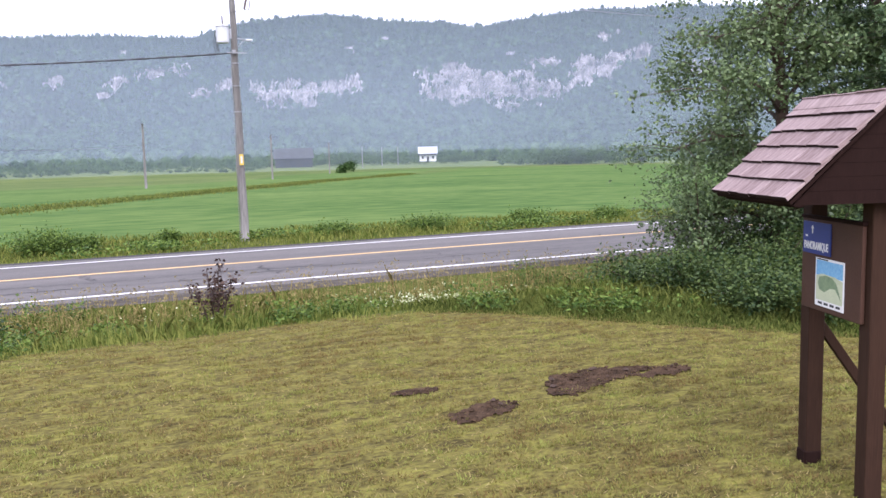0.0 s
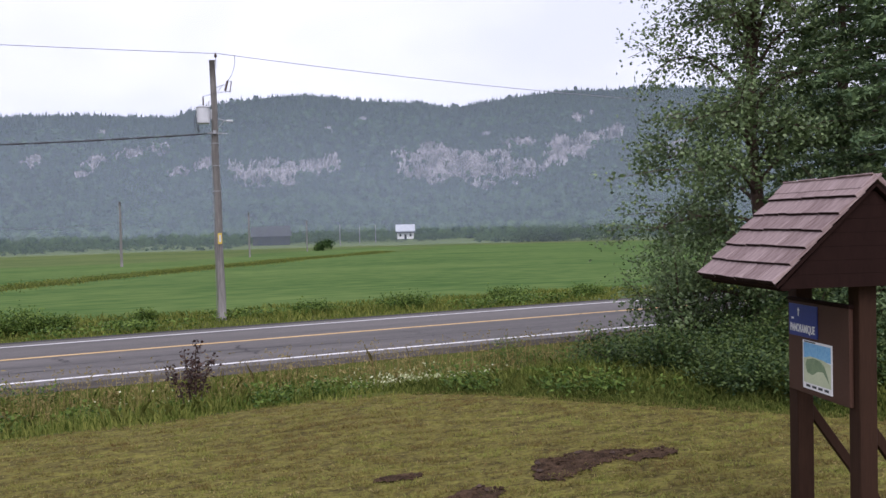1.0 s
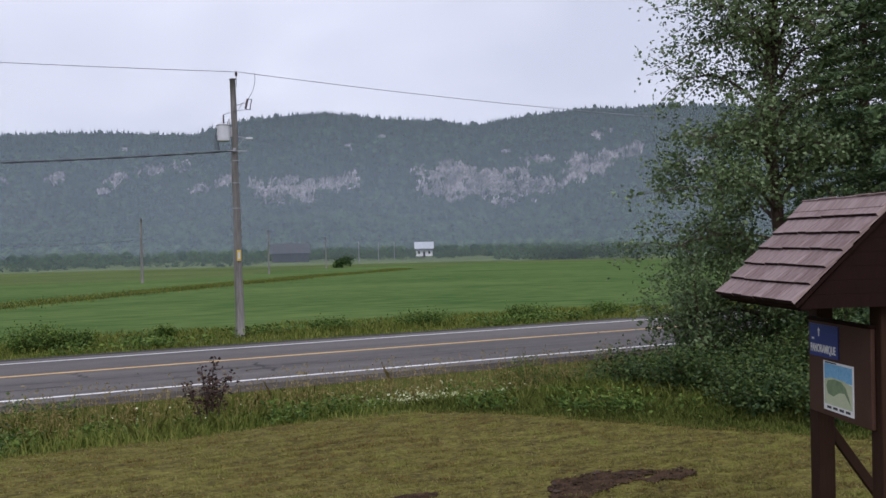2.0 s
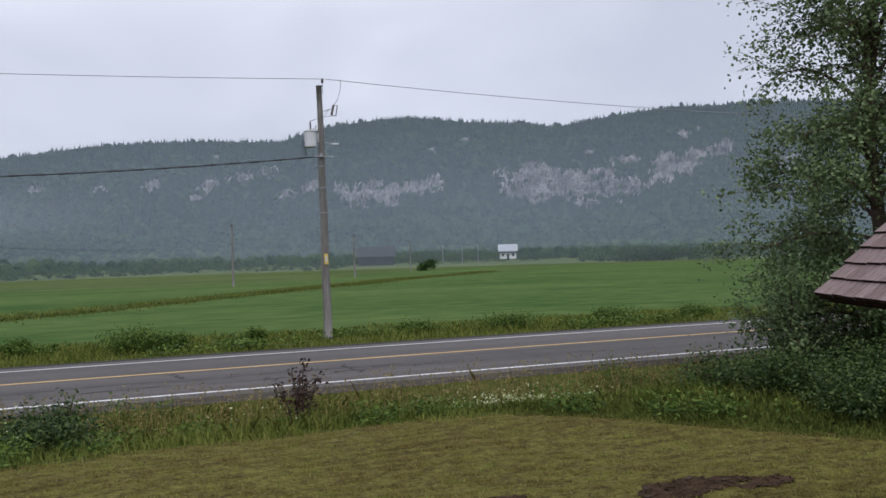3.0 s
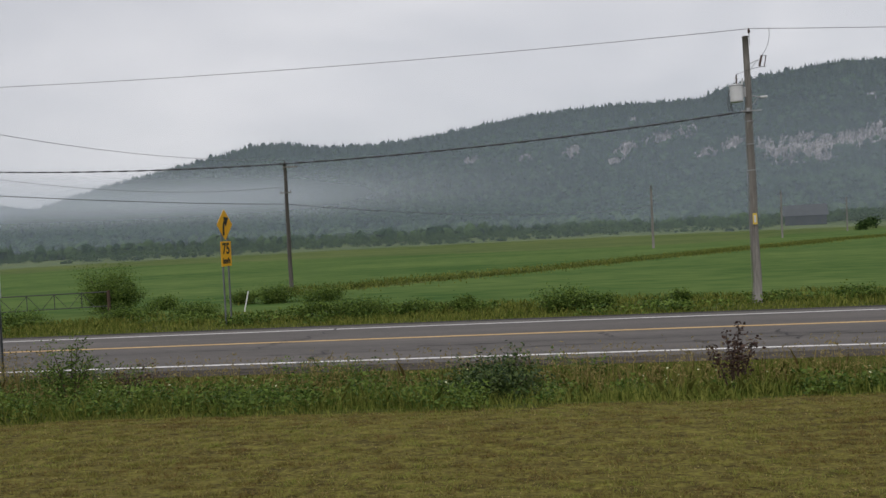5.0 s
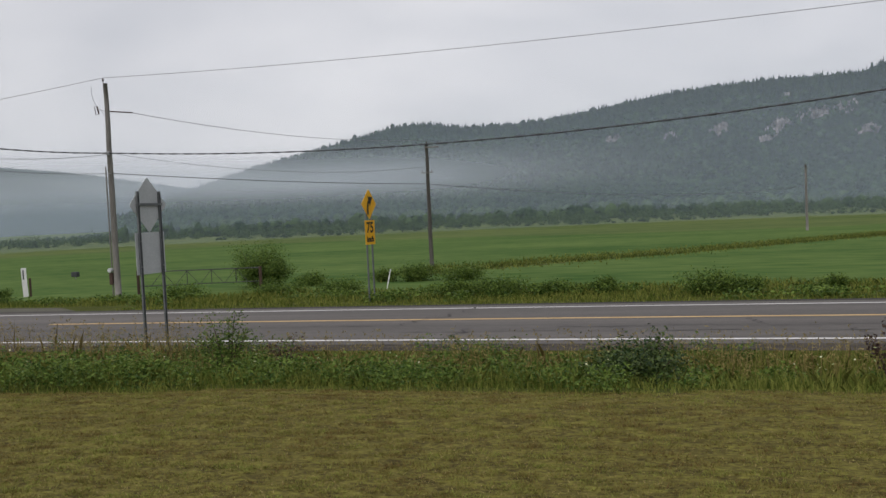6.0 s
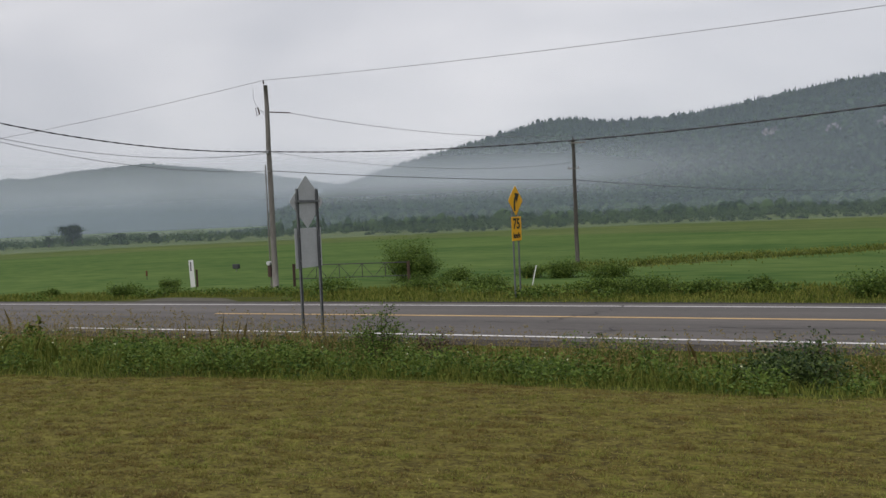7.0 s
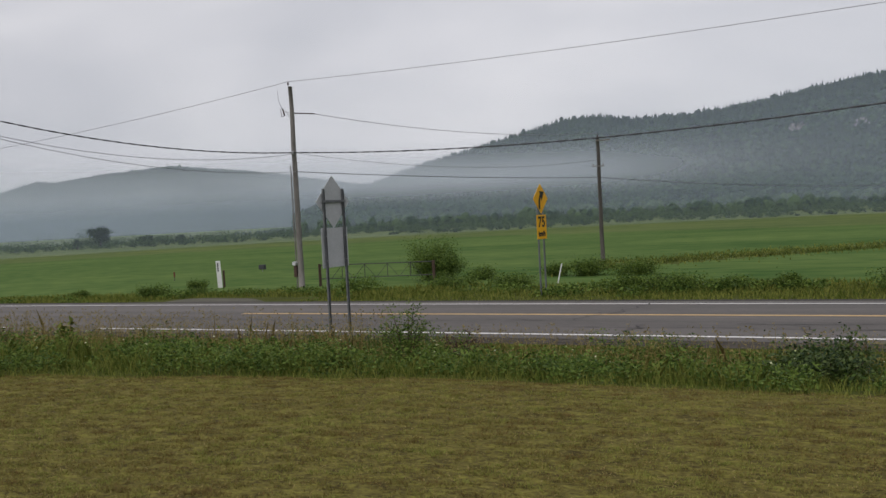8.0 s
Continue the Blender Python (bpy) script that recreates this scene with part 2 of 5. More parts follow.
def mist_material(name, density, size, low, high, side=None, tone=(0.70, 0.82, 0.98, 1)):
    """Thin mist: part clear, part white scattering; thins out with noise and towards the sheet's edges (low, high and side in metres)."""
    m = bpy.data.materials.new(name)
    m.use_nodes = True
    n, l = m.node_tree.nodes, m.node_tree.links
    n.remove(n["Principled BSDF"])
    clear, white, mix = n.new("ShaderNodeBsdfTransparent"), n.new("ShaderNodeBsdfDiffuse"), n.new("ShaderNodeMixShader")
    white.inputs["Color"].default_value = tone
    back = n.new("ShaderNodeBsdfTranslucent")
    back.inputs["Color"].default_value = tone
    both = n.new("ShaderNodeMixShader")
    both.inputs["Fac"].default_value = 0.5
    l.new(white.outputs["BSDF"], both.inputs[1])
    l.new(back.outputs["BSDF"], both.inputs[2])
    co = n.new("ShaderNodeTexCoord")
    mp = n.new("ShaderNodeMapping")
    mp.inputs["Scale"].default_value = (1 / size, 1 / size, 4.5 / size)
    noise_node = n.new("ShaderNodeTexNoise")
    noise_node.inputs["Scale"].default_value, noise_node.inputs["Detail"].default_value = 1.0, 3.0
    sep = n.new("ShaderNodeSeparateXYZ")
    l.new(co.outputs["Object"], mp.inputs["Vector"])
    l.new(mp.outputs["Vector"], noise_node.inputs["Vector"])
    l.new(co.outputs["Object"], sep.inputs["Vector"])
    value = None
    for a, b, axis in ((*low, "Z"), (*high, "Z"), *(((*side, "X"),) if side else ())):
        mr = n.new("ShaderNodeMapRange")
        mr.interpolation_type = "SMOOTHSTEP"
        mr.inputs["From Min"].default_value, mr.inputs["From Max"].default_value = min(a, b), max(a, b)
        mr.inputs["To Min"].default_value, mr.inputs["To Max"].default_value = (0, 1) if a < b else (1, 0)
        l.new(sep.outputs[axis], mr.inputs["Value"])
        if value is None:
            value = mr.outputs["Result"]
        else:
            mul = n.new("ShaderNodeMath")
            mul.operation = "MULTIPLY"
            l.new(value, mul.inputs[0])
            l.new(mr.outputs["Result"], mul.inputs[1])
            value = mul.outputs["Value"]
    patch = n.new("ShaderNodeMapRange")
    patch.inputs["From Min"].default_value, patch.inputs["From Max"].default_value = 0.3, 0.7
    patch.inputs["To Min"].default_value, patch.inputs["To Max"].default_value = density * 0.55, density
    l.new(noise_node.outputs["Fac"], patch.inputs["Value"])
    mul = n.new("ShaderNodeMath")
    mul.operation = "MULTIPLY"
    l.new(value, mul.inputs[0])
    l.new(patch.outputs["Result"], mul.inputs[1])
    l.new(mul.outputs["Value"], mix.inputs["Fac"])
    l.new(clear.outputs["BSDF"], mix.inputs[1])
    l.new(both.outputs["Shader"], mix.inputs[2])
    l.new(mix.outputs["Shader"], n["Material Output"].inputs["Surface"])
    return m


# ---------------------------------------------------------------- mesh helpers
def link_mesh(name, verts, faces, mats, index=None, smooth=False):
    me = bpy.data.meshes.new(name)
    me.from_pydata([tuple(v) for v in verts], [], [tuple(f) for f in faces])
    for m in mats if isinstance(mats, (list, tuple)) else [mats]:
        me.materials.append(m)
    if index is not None:
        me.polygons.foreach_set("material_index", np.asarray(index, dtype=np.int32))
    if smooth:
        me.polygons.foreach_set("use_smooth", np.ones(len(me.polygons), dtype=bool))
    me.update()
    return new(name, me)


def part(name, bm, mat, parent=None, label=""):
    """Links a bmesh as one mesh object under a thing or a part."""
    me = bpy.data.meshes.new(name)
    bm.normal_update()
    bm.to_mesh(me)
    bm.free()
    me.materials.append(mat)
    ob = new(name, me)
    if parent is not None:
        ob.parent = parent
    if label:
        ob["label"] = label
    return ob


def thing(name, m, label, category, group=""):
    ob = new(name)
    ob.matrix_world = m
    ob.empty_display_size = 0.1
    return tagged(ob, label, category, group)


def add_box(bm, size, at=(0, 0, 0), turn=None, bevel=0.0):
    b = bmesh.new()
    bmesh.ops.create_cube(b, size=1)
    bmesh.ops.scale(b, vec=size, verts=b.verts)
    if bevel:
        bmesh.ops.bevel(b, geom=list(b.edges), offset=bevel, segments=1, affect="EDGES")
    m = Matrix.Translation(at) @ (turn or Matrix())
    bmesh.ops.transform(b, matrix=m, verts=b.verts)
    merge(bm, b)
    return bm


def merge(bm, b):
    me = bpy.data.meshes.new("tmp")
    b.to_mesh(me)
    b.free()
    bm.from_mesh(me)
    bpy.data.meshes.remove(me)


def add_tube(bm, points, radii, sides=8, cap=True):
    """A tube along points, with a radius at each."""
    pts = [Vector(p) for p in points]
    if not hasattr(radii, "__len__"):
        radii = [radii] * len(pts)
    rings = []
    for i, p in enumerate(pts):
        d = (pts[min(i + 1, len(pts) - 1)] - pts[max(i - 1, 0)]).normalized()
        side = d.cross(Vector((0, 0, 1)) if abs(d.z) < 0.9 else Vector((1, 0, 0))).normalized()
        up = side.cross(d)
        rings.append([bm.verts.new(p + radii[i] * (math.cos(a) * side + math.sin(a) * up)) for a in (2 * math.pi * k / sides for k in range(sides))])
    for r0, r1 in zip(rings, rings[1:]):
        for k in range(sides):
            bm.faces.new((r0[k], r0[(k + 1) % sides], r1[(k + 1) % sides], r1[k]))
    if cap:
        bm.faces.new(rings[0])
        bm.faces.new(rings[-1][::-1])
    return bm


def box(*a, **k):
    return add_box(bmesh.new(), *a, **k)


def tube(*a, **k):
    return add_tube(bmesh.new(), *a, **k)


def prism(outline, depth, axis="y"):
    """An outline in (x, z) pushed through along y from 0 to depth."""
    bm = bmesh.new()
    a = [bm.verts.new((x, 0, z)) for x, z in outline]
    b = [bm.verts.new((x, depth, z)) for x, z in outline]
    n = len(a)
    bm.faces.new(a)
    bm.faces.new(b[::-1])
    for i in range(n):
        bm.faces.new((a[i], b[i], b[(i + 1) % n], a[(i + 1) % n]))
    bmesh.ops.recalc_face_normals(bm, faces=bm.faces)
    return bm


def smoothstep(a, b, x):
    t = np.clip((np.asarray(x, float) - a) / (b - a), 0, 1)
    return t * t * (3 - 2 * t)


def waves(x, y, scale, seed=0):
    """Smooth irregular unevenness between about -1 and 1, in two sizes of patch."""
    r = np.random.RandomState(seed + 700)
    table = r.uniform(-1, 1, (128, 128))
    out = 0
    for k, (size, amount) in enumerate(((1.0, 1.0), (0.43, 0.55))):
        u = (np.asarray(x, float) * 0.94 + np.asarray(y, float) * 0.34) / (scale * size) + 17.3 * k
        v = (np.asarray(y, float) * 0.94 - np.asarray(x, float) * 0.34) / (scale * size) + 9.1 * k
        i, j = np.floor(u).astype(int), np.floor(v).astype(int)
        a, b = u - i, v - j
        a, b = a * a * (3 - 2 * a), b * b * (3 - 2 * b)
        i0, i1, j0, j1 = i % 128, (i + 1) % 128, j % 128, (j + 1) % 128
        out = out + amount * ((table[i0, j0] * (1 - a) + table[i1, j0] * a) * (1 - b) + (table[i0, j1] * (1 - a) + table[i1, j1] * a) * b)
    return out


# ---------------------------------------------------------------- the lie of the land
ROAD_NEAR, LANE_NEAR, LANE_FAR, BANK = 16.32, 4.08, 3.10, 0.03


def road_y(x):
    """The near white line: a straight that bends away on both sides."""
    x = np.asarray(x, float)
    return ROAD_NEAR - 0.00078 * np.where(np.abs(x) < 40, x * x, 80 * np.abs(x) - 1600)


def lawn_edge(x):
    """Where the mown lawn ends: along the ditch, and turning in towards the kiosk under the trees."""
    x = np.asarray(x, float)
    along = 9.45 + 0.14 * np.sin(x * 0.9) + 0.08 * np.sin(x * 2.3 + 1) - 0.0165 * np.clip(-x - 1.0, 0, 40) ** 2
    return np.where(x < 4.3, along, 9.45 + 0.14 * math.sin(3.87) - 1.5 * (x - 4.3))


def height(x, y):
    x, y = np.asarray(x, float), np.asarray(y, float)
    ry = road_y(x)
    lawn = 0.66 - 0.016 * np.clip(y - 3, 0, 9) + 0.03 * waves(x, y, 6, 1) - 0.004 * np.clip(-x, 0, 30)
    lawn = lawn - 0.12 * smoothstep(8, 10.5, y)
    # ditch between lawn and road
    near = -0.35 + 0.04 * waves(x, y, 3, 2)
    d = y - ry
    z = lawn + (near - lawn) * smoothstep(-6.6, -3.6, d)
    z = z + (-0.10 - z) * smoothstep(-3.4, -0.9, d)
    # far side of the road: verge, then the fields falling gently away
    dist = np.hypot(x, y)
    verge = -0.36 - 0.16 * smoothstep(9, 14, d) + 0.04 * waves(x, y, 4, 3)
    field = np.interp(dist, [0, 27, 116, 230, 400, 520, 700, 1200, 6000], [-0.45, -0.45, -1.9, -3.75, -5.2, -6.2, -6.5, -6.5, -6.5]) + 0.05 * waves(x, y, 25, 4) * smoothstep(30, 60, dist)
    far = verge + (field - verge) * smoothstep(10, 22, d)
    far = np.where(dist > 40, field, far)
    z = np.where(d > 0, np.where(d < 7.9, -0.10 - 0.03 * d - 0.02, far), z)
    z = np.where((d >= 7.9) & (d < 9), -0.357 + (far + 0.357) * smoothstep(7.9, 9, d), z)
    return z
# ---------------------------------------------------------------- ground sheet
def make_ground():
    xs = np.unique(np.round(np.concatenate([np.linspace(-6000, -400, 15), np.linspace(-400, -70, 34), np.linspace(-70, -30, 41), np.arange(-30, 16, 0.25), np.linspace(16, 70, 55), np.linspace(70, 400, 34), np.linspace(400, 6000, 15)]), 3))
    ys = np.unique(np.round(np.concatenate([np.linspace(-4000, -60, 12), np.linspace(-60, -4, 20), np.arange(-4, 40, 0.25), np.linspace(40, 120, 60), np.linspace(120, 600, 70), np.linspace(600, 6000, 15)]), 3))
    X, Y = np.meshgrid(xs, ys)
    Z = height(X, Y)
    nx, ny = len(xs), len(ys)
    verts = np.stack([X, Y, Z], -1).reshape(-1, 3)
    i = np.arange(nx * ny).reshape(ny, nx)
    faces = np.stack([i[:-1, :-1], i[:-1, 1:], i[1:, 1:], i[1:, :-1]], -1).reshape(-1, 4)
    cx = (X[:-1, :-1] + X[1:, 1:]) / 2
    cy = (Y[:-1, :-1] + Y[1:, 1:]) / 2
    d = cy - road_y(cx)
    idx = np.zeros(cx.shape, int)
    idx[(cy > lawn_edge(cx) + 0.2) | (d > -5)] = 1
    idx[d > 9] = 1
    dist = np.hypot(cx, cy)
    # crops in two blocks, parted by a weedy ditch, and hay beyond
    strip = field_ditch(cx)
    idx[(d > 15.5 + waves(cx, cy, 5, 8)) & (cy < strip - 2)] = 2
    idx[(d > 15.5) & (cy > strip + 2.5)] = 2
    idx[(d > 15.5) & (cy > strip - 1.2) & (cy < strip + 6 + 2.5 * waves(cx, cy, 12, 10)) & (cx > -16)] = 3
    idx[(d > 15.5) & (cx <= -16)] = 2
    bearing = np.degrees(np.arctan2(cx, cy))
    hay = 150 + 105 * smoothstep(8, 24, bearing) + 60 * smoothstep(-6, -26, bearing)
    idx[(dist > hay + 14 * waves(cx, cy, 60, 9)) & (cy > 30)] = 3
    ob = link_mesh("ground", verts, faces, [M["lawn"], M["verge"], M["field"], M["meadow"]], idx.ravel(), smooth=True)
    return tagged(ob, "mown lawn, grassy verges and green crop fields on a valley floor", "ground", kind="structure")


def field_ditch(x):
    return np.where(x < -12, 46.5 + (x + 12) * 0.35, 46.5 + (x + 12) * 1.45)


ground = make_ground()


# ---------------------------------------------------------------- road
def road_strip(name, xs, off0, off1, lift, mat, parent=None, thick=0.0):
    """A band of road between two distances from the near white line."""
    v, f = [], []
    for x in xs:
        for o in (off0, off1):
            v.append((x, float(road_y(x)) + o, -BANK * o + lift))
    if thick:
        for x in xs:
            for o, s in ((off0, -1), (off1, 1)):
                v.append((x, float(road_y(x)) + o + s * 0.04, -BANK * o + lift - thick))
    n = len(xs)
    for k in range(n - 1):
        f.append((2 * k, 2 * k + 2, 2 * k + 3, 2 * k + 1))
        if thick:
            b = 2 * n
            f.append((2 * k, b + 2 * k, b + 2 * k + 2, 2 * k + 2))
            f.append((2 * k + 1, 2 * k + 3, b + 2 * k + 3, b + 2 * k + 1))
    ob = link_mesh(name, v, f, mat)
    if parent:
        ob.parent = parent
    return ob


ROAD_X = [x * 1.0 for x in range(-160, 161, 2)]
road = road_strip("road", ROAD_X, -0.62, LANE_NEAR + LANE_FAR + 0.85, 0.0, M["asphalt"], thick=0.16)
tagged(road, "worn two-lane asphalt road with patched cracks", "road", kind="structure")
near_line = road_strip("edge_line", [-18.6] + [x for x in ROAD_X if x > -18], -0.08, 0.08, 0.005, M["white_line"], road)
near_line["label"] = "white painted edge line"
road_strip("edge_line", [x for x in ROAD_X if x <= -22], -0.08, 0.08, 0.005, M["white_line"], road)
far_line = road_strip("edge_line", ROAD_X, LANE_NEAR + LANE_FAR - 0.08, LANE_NEAR + LANE_FAR + 0.08, 0.005, M["white_line"], road)
mid_line = road_strip("centre_line", [-17.2] + [x for x in ROAD_X if x > -17], LANE_NEAR - 0.11, LANE_NEAR + 0.11, 0.005, M["yellow_line"], road)
# dark strip just outside the far edge of the asphalt
lip = road_strip("road_edge", ROAD_X, LANE_NEAR + LANE_FAR + 0.86, LANE_NEAR + LANE_FAR + 1.40, -0.004, M["dark_edge"], road, thick=0.12)
lip["label"] = "dark strip along the far edge of the asphalt"
mid_line["label"] = "faded yellow centre line"
road_strip("centre_line", [x for x in ROAD_X if x < -27], LANE_NEAR - 0.11, LANE_NEAR + 0.11, 0.005, M["yellow_line"], road)


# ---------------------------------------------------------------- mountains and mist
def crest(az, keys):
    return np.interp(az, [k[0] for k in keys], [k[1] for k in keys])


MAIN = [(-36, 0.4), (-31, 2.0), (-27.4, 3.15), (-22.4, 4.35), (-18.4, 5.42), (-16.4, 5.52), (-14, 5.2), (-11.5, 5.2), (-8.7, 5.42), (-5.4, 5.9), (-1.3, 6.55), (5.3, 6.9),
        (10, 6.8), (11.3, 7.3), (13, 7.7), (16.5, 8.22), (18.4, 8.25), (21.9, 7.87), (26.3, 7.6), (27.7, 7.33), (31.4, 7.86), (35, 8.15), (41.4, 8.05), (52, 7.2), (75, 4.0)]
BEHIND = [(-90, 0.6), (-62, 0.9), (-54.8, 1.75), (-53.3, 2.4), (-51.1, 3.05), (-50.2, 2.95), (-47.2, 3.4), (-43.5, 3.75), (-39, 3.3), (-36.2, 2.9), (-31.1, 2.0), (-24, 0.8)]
# pale rock faces: bearing, elevation, half width, half height, slant (all degrees)
FACES = [(27.9, 3.75, 4.9, 1.28, -0.08), (26.4, 4.85, 1.7, 0.5, -0.1), (32.0, 3.5, 1.9, 0.62, -0.1), (30.6, 4.5, 1.0, 0.25, 0), (32.3, 5.2, 1.9, 0.30, 0.02), (34.6, 4.55, 0.9, 1.15, 0), (36.4, 5.0, 1.6, 0.72, 0.3), (38.0, 5.6, 0.8, 0.55, 0.2), (35.8, 6.6, 0.5, 0.28, 0),
         (16.0, 3.55, 2.8, 0.85, 0.02), (18.6, 3.9, 1.6, 0.55, 0.2), (20.0, 4.1, 0.6, 0.72, 0), (10.2, 3.6, 0.9, 0.28, 0.1), (12.0, 4.15, 0.8, 0.5, 0.1), (13.7, 3.9, 0.8, 0.65, 0),
         (5.3, 4.1, 0.7, 0.55, 0.5), (7.2, 4.75, 1.6, 0.45, 0.2), (9.0, 5.1, 0.8, 0.5, 0), (4.7, 3.5, 0.5, 0.22, 0), (1.9, 4.3, 0.7, 0.40, 0), (-1.2, 4.1, 0.9, 0.28, 0), (-4.4, 4.1, 0.5, 0.2, 0), (42.0, 4.4, 1.2, 0.65, 0.1)]
OUTCROPS = [(19.8, 6.3, 0.4, 0.16, 0), (30.0, 5.8, 0.4, 0.10, 0), (6.0, 6.0, 0.35, 0.26, 0), (41.5, 6.3, 0.3, 0.2, 0), (36.7, 6.95, 0.3, 0.14, 0.2), (22.0, 6.9, 0.3, 0.12, 0)]


def mountain(name, keys, a0, a1, r0, r1, cols, rows, seed, faces_list, label):
    # columns stand closer where the cliffs are
    az = np.linspace(a0, a1, cols)
    if faces_list:
        az = np.concatenate([np.linspace(a0, -12, cols // 8), np.linspace(-11.95, 44, cols * 6 // 8), np.linspace(44.2, a1, cols - cols // 8 - cols * 6 // 8)])
    v = np.linspace(0, 1, rows)
    A, V = np.meshgrid(az, v)
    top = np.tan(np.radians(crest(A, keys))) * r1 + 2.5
    # gentle apron, a steep middle with the cliffs, a rounded crest
    prof = 0.20 * smoothstep(0.0, 0.55, V) + 0.55 * smoothstep(0.42, 0.78, V) + 0.25 * smoothstep(0.66, 1.0, V)
    R = r0 + (r1 - r0) * V
    bump = waves(A * 25, V * 500, 90, seed) * 0.035 * np.sin(np.pi * V)
    Z = -7 + (top + 7) * np.clip(prof + bump, 0, 1.0)
    X, Y = R * np.sin(np.radians(A)), R * np.cos(np.radians(A))
    rs = np.random.RandomState(seed)
    Z = Z + rs.uniform(-1.6, 1.6, Z.shape) * (V > 0.05)
    E = np.degrees(np.arctan2(Z - 2.5, R))
    mask = np.zeros(A.shape)
    # crags: broad lobes, upright clefts, level ledges with growth on them
    jag = 0.45 * waves(A, E * 1.6, 1.1, seed + 3) + 0.20 * waves(A, E * 0.30, 0.16, seed + 4) + 0.42 * waves(A * 0.22, E - 0.12 * A, 0.11, seed + 6) + 0.34 * waves(A, E, 0.12, seed + 7) + rs.uniform(-0.12, 0.12, A.shape)
    for a, e, w, h, s in faces_list:
        q = ((A - a) / w) ** 2 + ((E - e - s * (A - a)) / h) ** 2
        mask = np.maximum(mask, 1.22 - q + (0.85 if w > 4 else 1.2) * jag * (q < 1.8))
    bare = smoothstep(0.3, 0.8, mask)
    push = bare * (9 * waves(A, E * 0.35, 0.20, seed + 8) + 6 * waves(A * 0.25, E - 0.12 * A, 0.13, seed + 9) + 8 * waves(A, E, 0.8, seed + 10))
    X, Y = (R + push) * np.sin(np.radians(A)), (R + push) * np.cos(np.radians(A))
    verts = np.stack([X, Y, Z], -1).reshape(-1, 3)
    i = np.arange(cols * rows).reshape(rows, cols)
    quads = np.stack([i[:-1, :-1], i[:-1, 1:], i[1:, 1:], i[1:, :-1]], -1).reshape(-1, 4)
    m = (mask[:-1, :-1] + mask[1:, 1:]) / 2
    ob = link_mesh(name, verts, quads, [M["far_forest"], M["rock"]], (m > 0.5).astype(int).ravel(), smooth=True)
    tagged(ob, label, "mountain", kind="structure")
    return X, Y, Z, mask


def tree_cloud(name, spots, label, category, conifer, seed, mat, slim=1.0):
    """Many far trees, each a small spiky or lumpy crown, as one mass. spots: x, y, z, height."""
    rs = np.random.RandomState(seed)
    V, F = [], []
    for x, y, z, h in spots:
        base = len(V)
        spire = rs.rand() < conifer
        n = 5
        rings = ([(0.05, 0.17), (0.38, 0.13), (0.70, 0.07)] if spire else [(0.0, 0.15), (0.25, 0.38), (0.6, 0.42), (0.85, 0.25)])
        for hz, r in rings:
            ph = rs.uniform(0, 1)
            for k in range(n):
                a = ph + 2 * math.pi * k / n
                rr = h * r * slim * rs.uniform(0.6, 1.35)
                V.append((x + rr * math.cos(a), y + rr * math.sin(a), z + h * hz + rs.uniform(-0.06, 0.06) * h))
        V.append((x + rs.uniform(-0.03, 0.03) * h, y, z + h))
        for q in range(len(rings) - 1):
            for k in range(n):
                F.append((base + q * n + k, base + q * n + (k + 1) % n, base + (q + 1) * n + (k + 1) % n, base + (q + 1) * n + k))
        t = base + (len(rings) - 1) * n
        for k in range(n):
            F.append((t + k, t + (k + 1) % n, len(V) - 1))
    ob = link_mesh(name, V, F, mat)
    return tagged(ob, label, category, kind="stuff")


def make_mountains():
    rs = np.random.RandomState(5)
    for nm, keys, a0, a1, r0, r1, cols, rows, seed, fc, cnt, lab in (
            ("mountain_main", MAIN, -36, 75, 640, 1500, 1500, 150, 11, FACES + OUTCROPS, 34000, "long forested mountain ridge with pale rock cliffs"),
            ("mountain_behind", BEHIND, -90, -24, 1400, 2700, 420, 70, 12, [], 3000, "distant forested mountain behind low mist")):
        X, Y, Z, mask = mountain(nm, keys, a0, a1, r0, r1, cols, rows, seed, fc, lab)
        spots, high = [], []
        for _ in range(cnt):
            i, j = int(rows * rs.uniform(0.03, 1.0)), (rs.randint(cols) if rs.rand() < 0.6 or not fc else rs.choice([rs.randint(cols // 8), rs.randint(cols * 7 // 8, cols)]))
            if i > 0.96 * rows:
                continue
            if mask[i, j] > 0.55 and rs.rand() < 0.94:
                continue
            (high if i > 0.72 * rows else spots).append((X[i, j] + rs.uniform(-4, 4), Y[i, j] + rs.uniform(-4, 4), Z[i, j] - 1.5, rs.uniform(6, 11) * (0.55 + 0.45 * i / rows) * (0.6 if i > 0.93 * rows else 1)))
        ridge = []
        for j in range(0, cols):
            if rs.rand() < (0.27 if fc and cols // 8 < j < cols * 7 // 8 else 0.9):
                ridge.append((X[-1, j] + rs.uniform(-3, 3), Y[-1, j], Z[-1, j] - 2, rs.uniform(4.5, 9.5) * (1.6 if rs.rand() < 0.12 else 1) * (0.6 if X[-1, j] < -150 else 0.9)))
        tree_cloud("mountain_forest", spots, "dense mixed forest covering the mountain slopes", "forest", 0.45, 21, M["slope_leaf"], 1.25)
        tree_cloud("mountain_forest", high, "dense spruce forest on the upper mountain slopes", "forest", 0.93, 23, M["far_tree"], 0.95)
        tree_cloud("ridge_trees", ridge, "thin spiky conifers along the mountain crest", "trees", 0.92, 22, M["far_tree"], 0.52)


make_mountains()


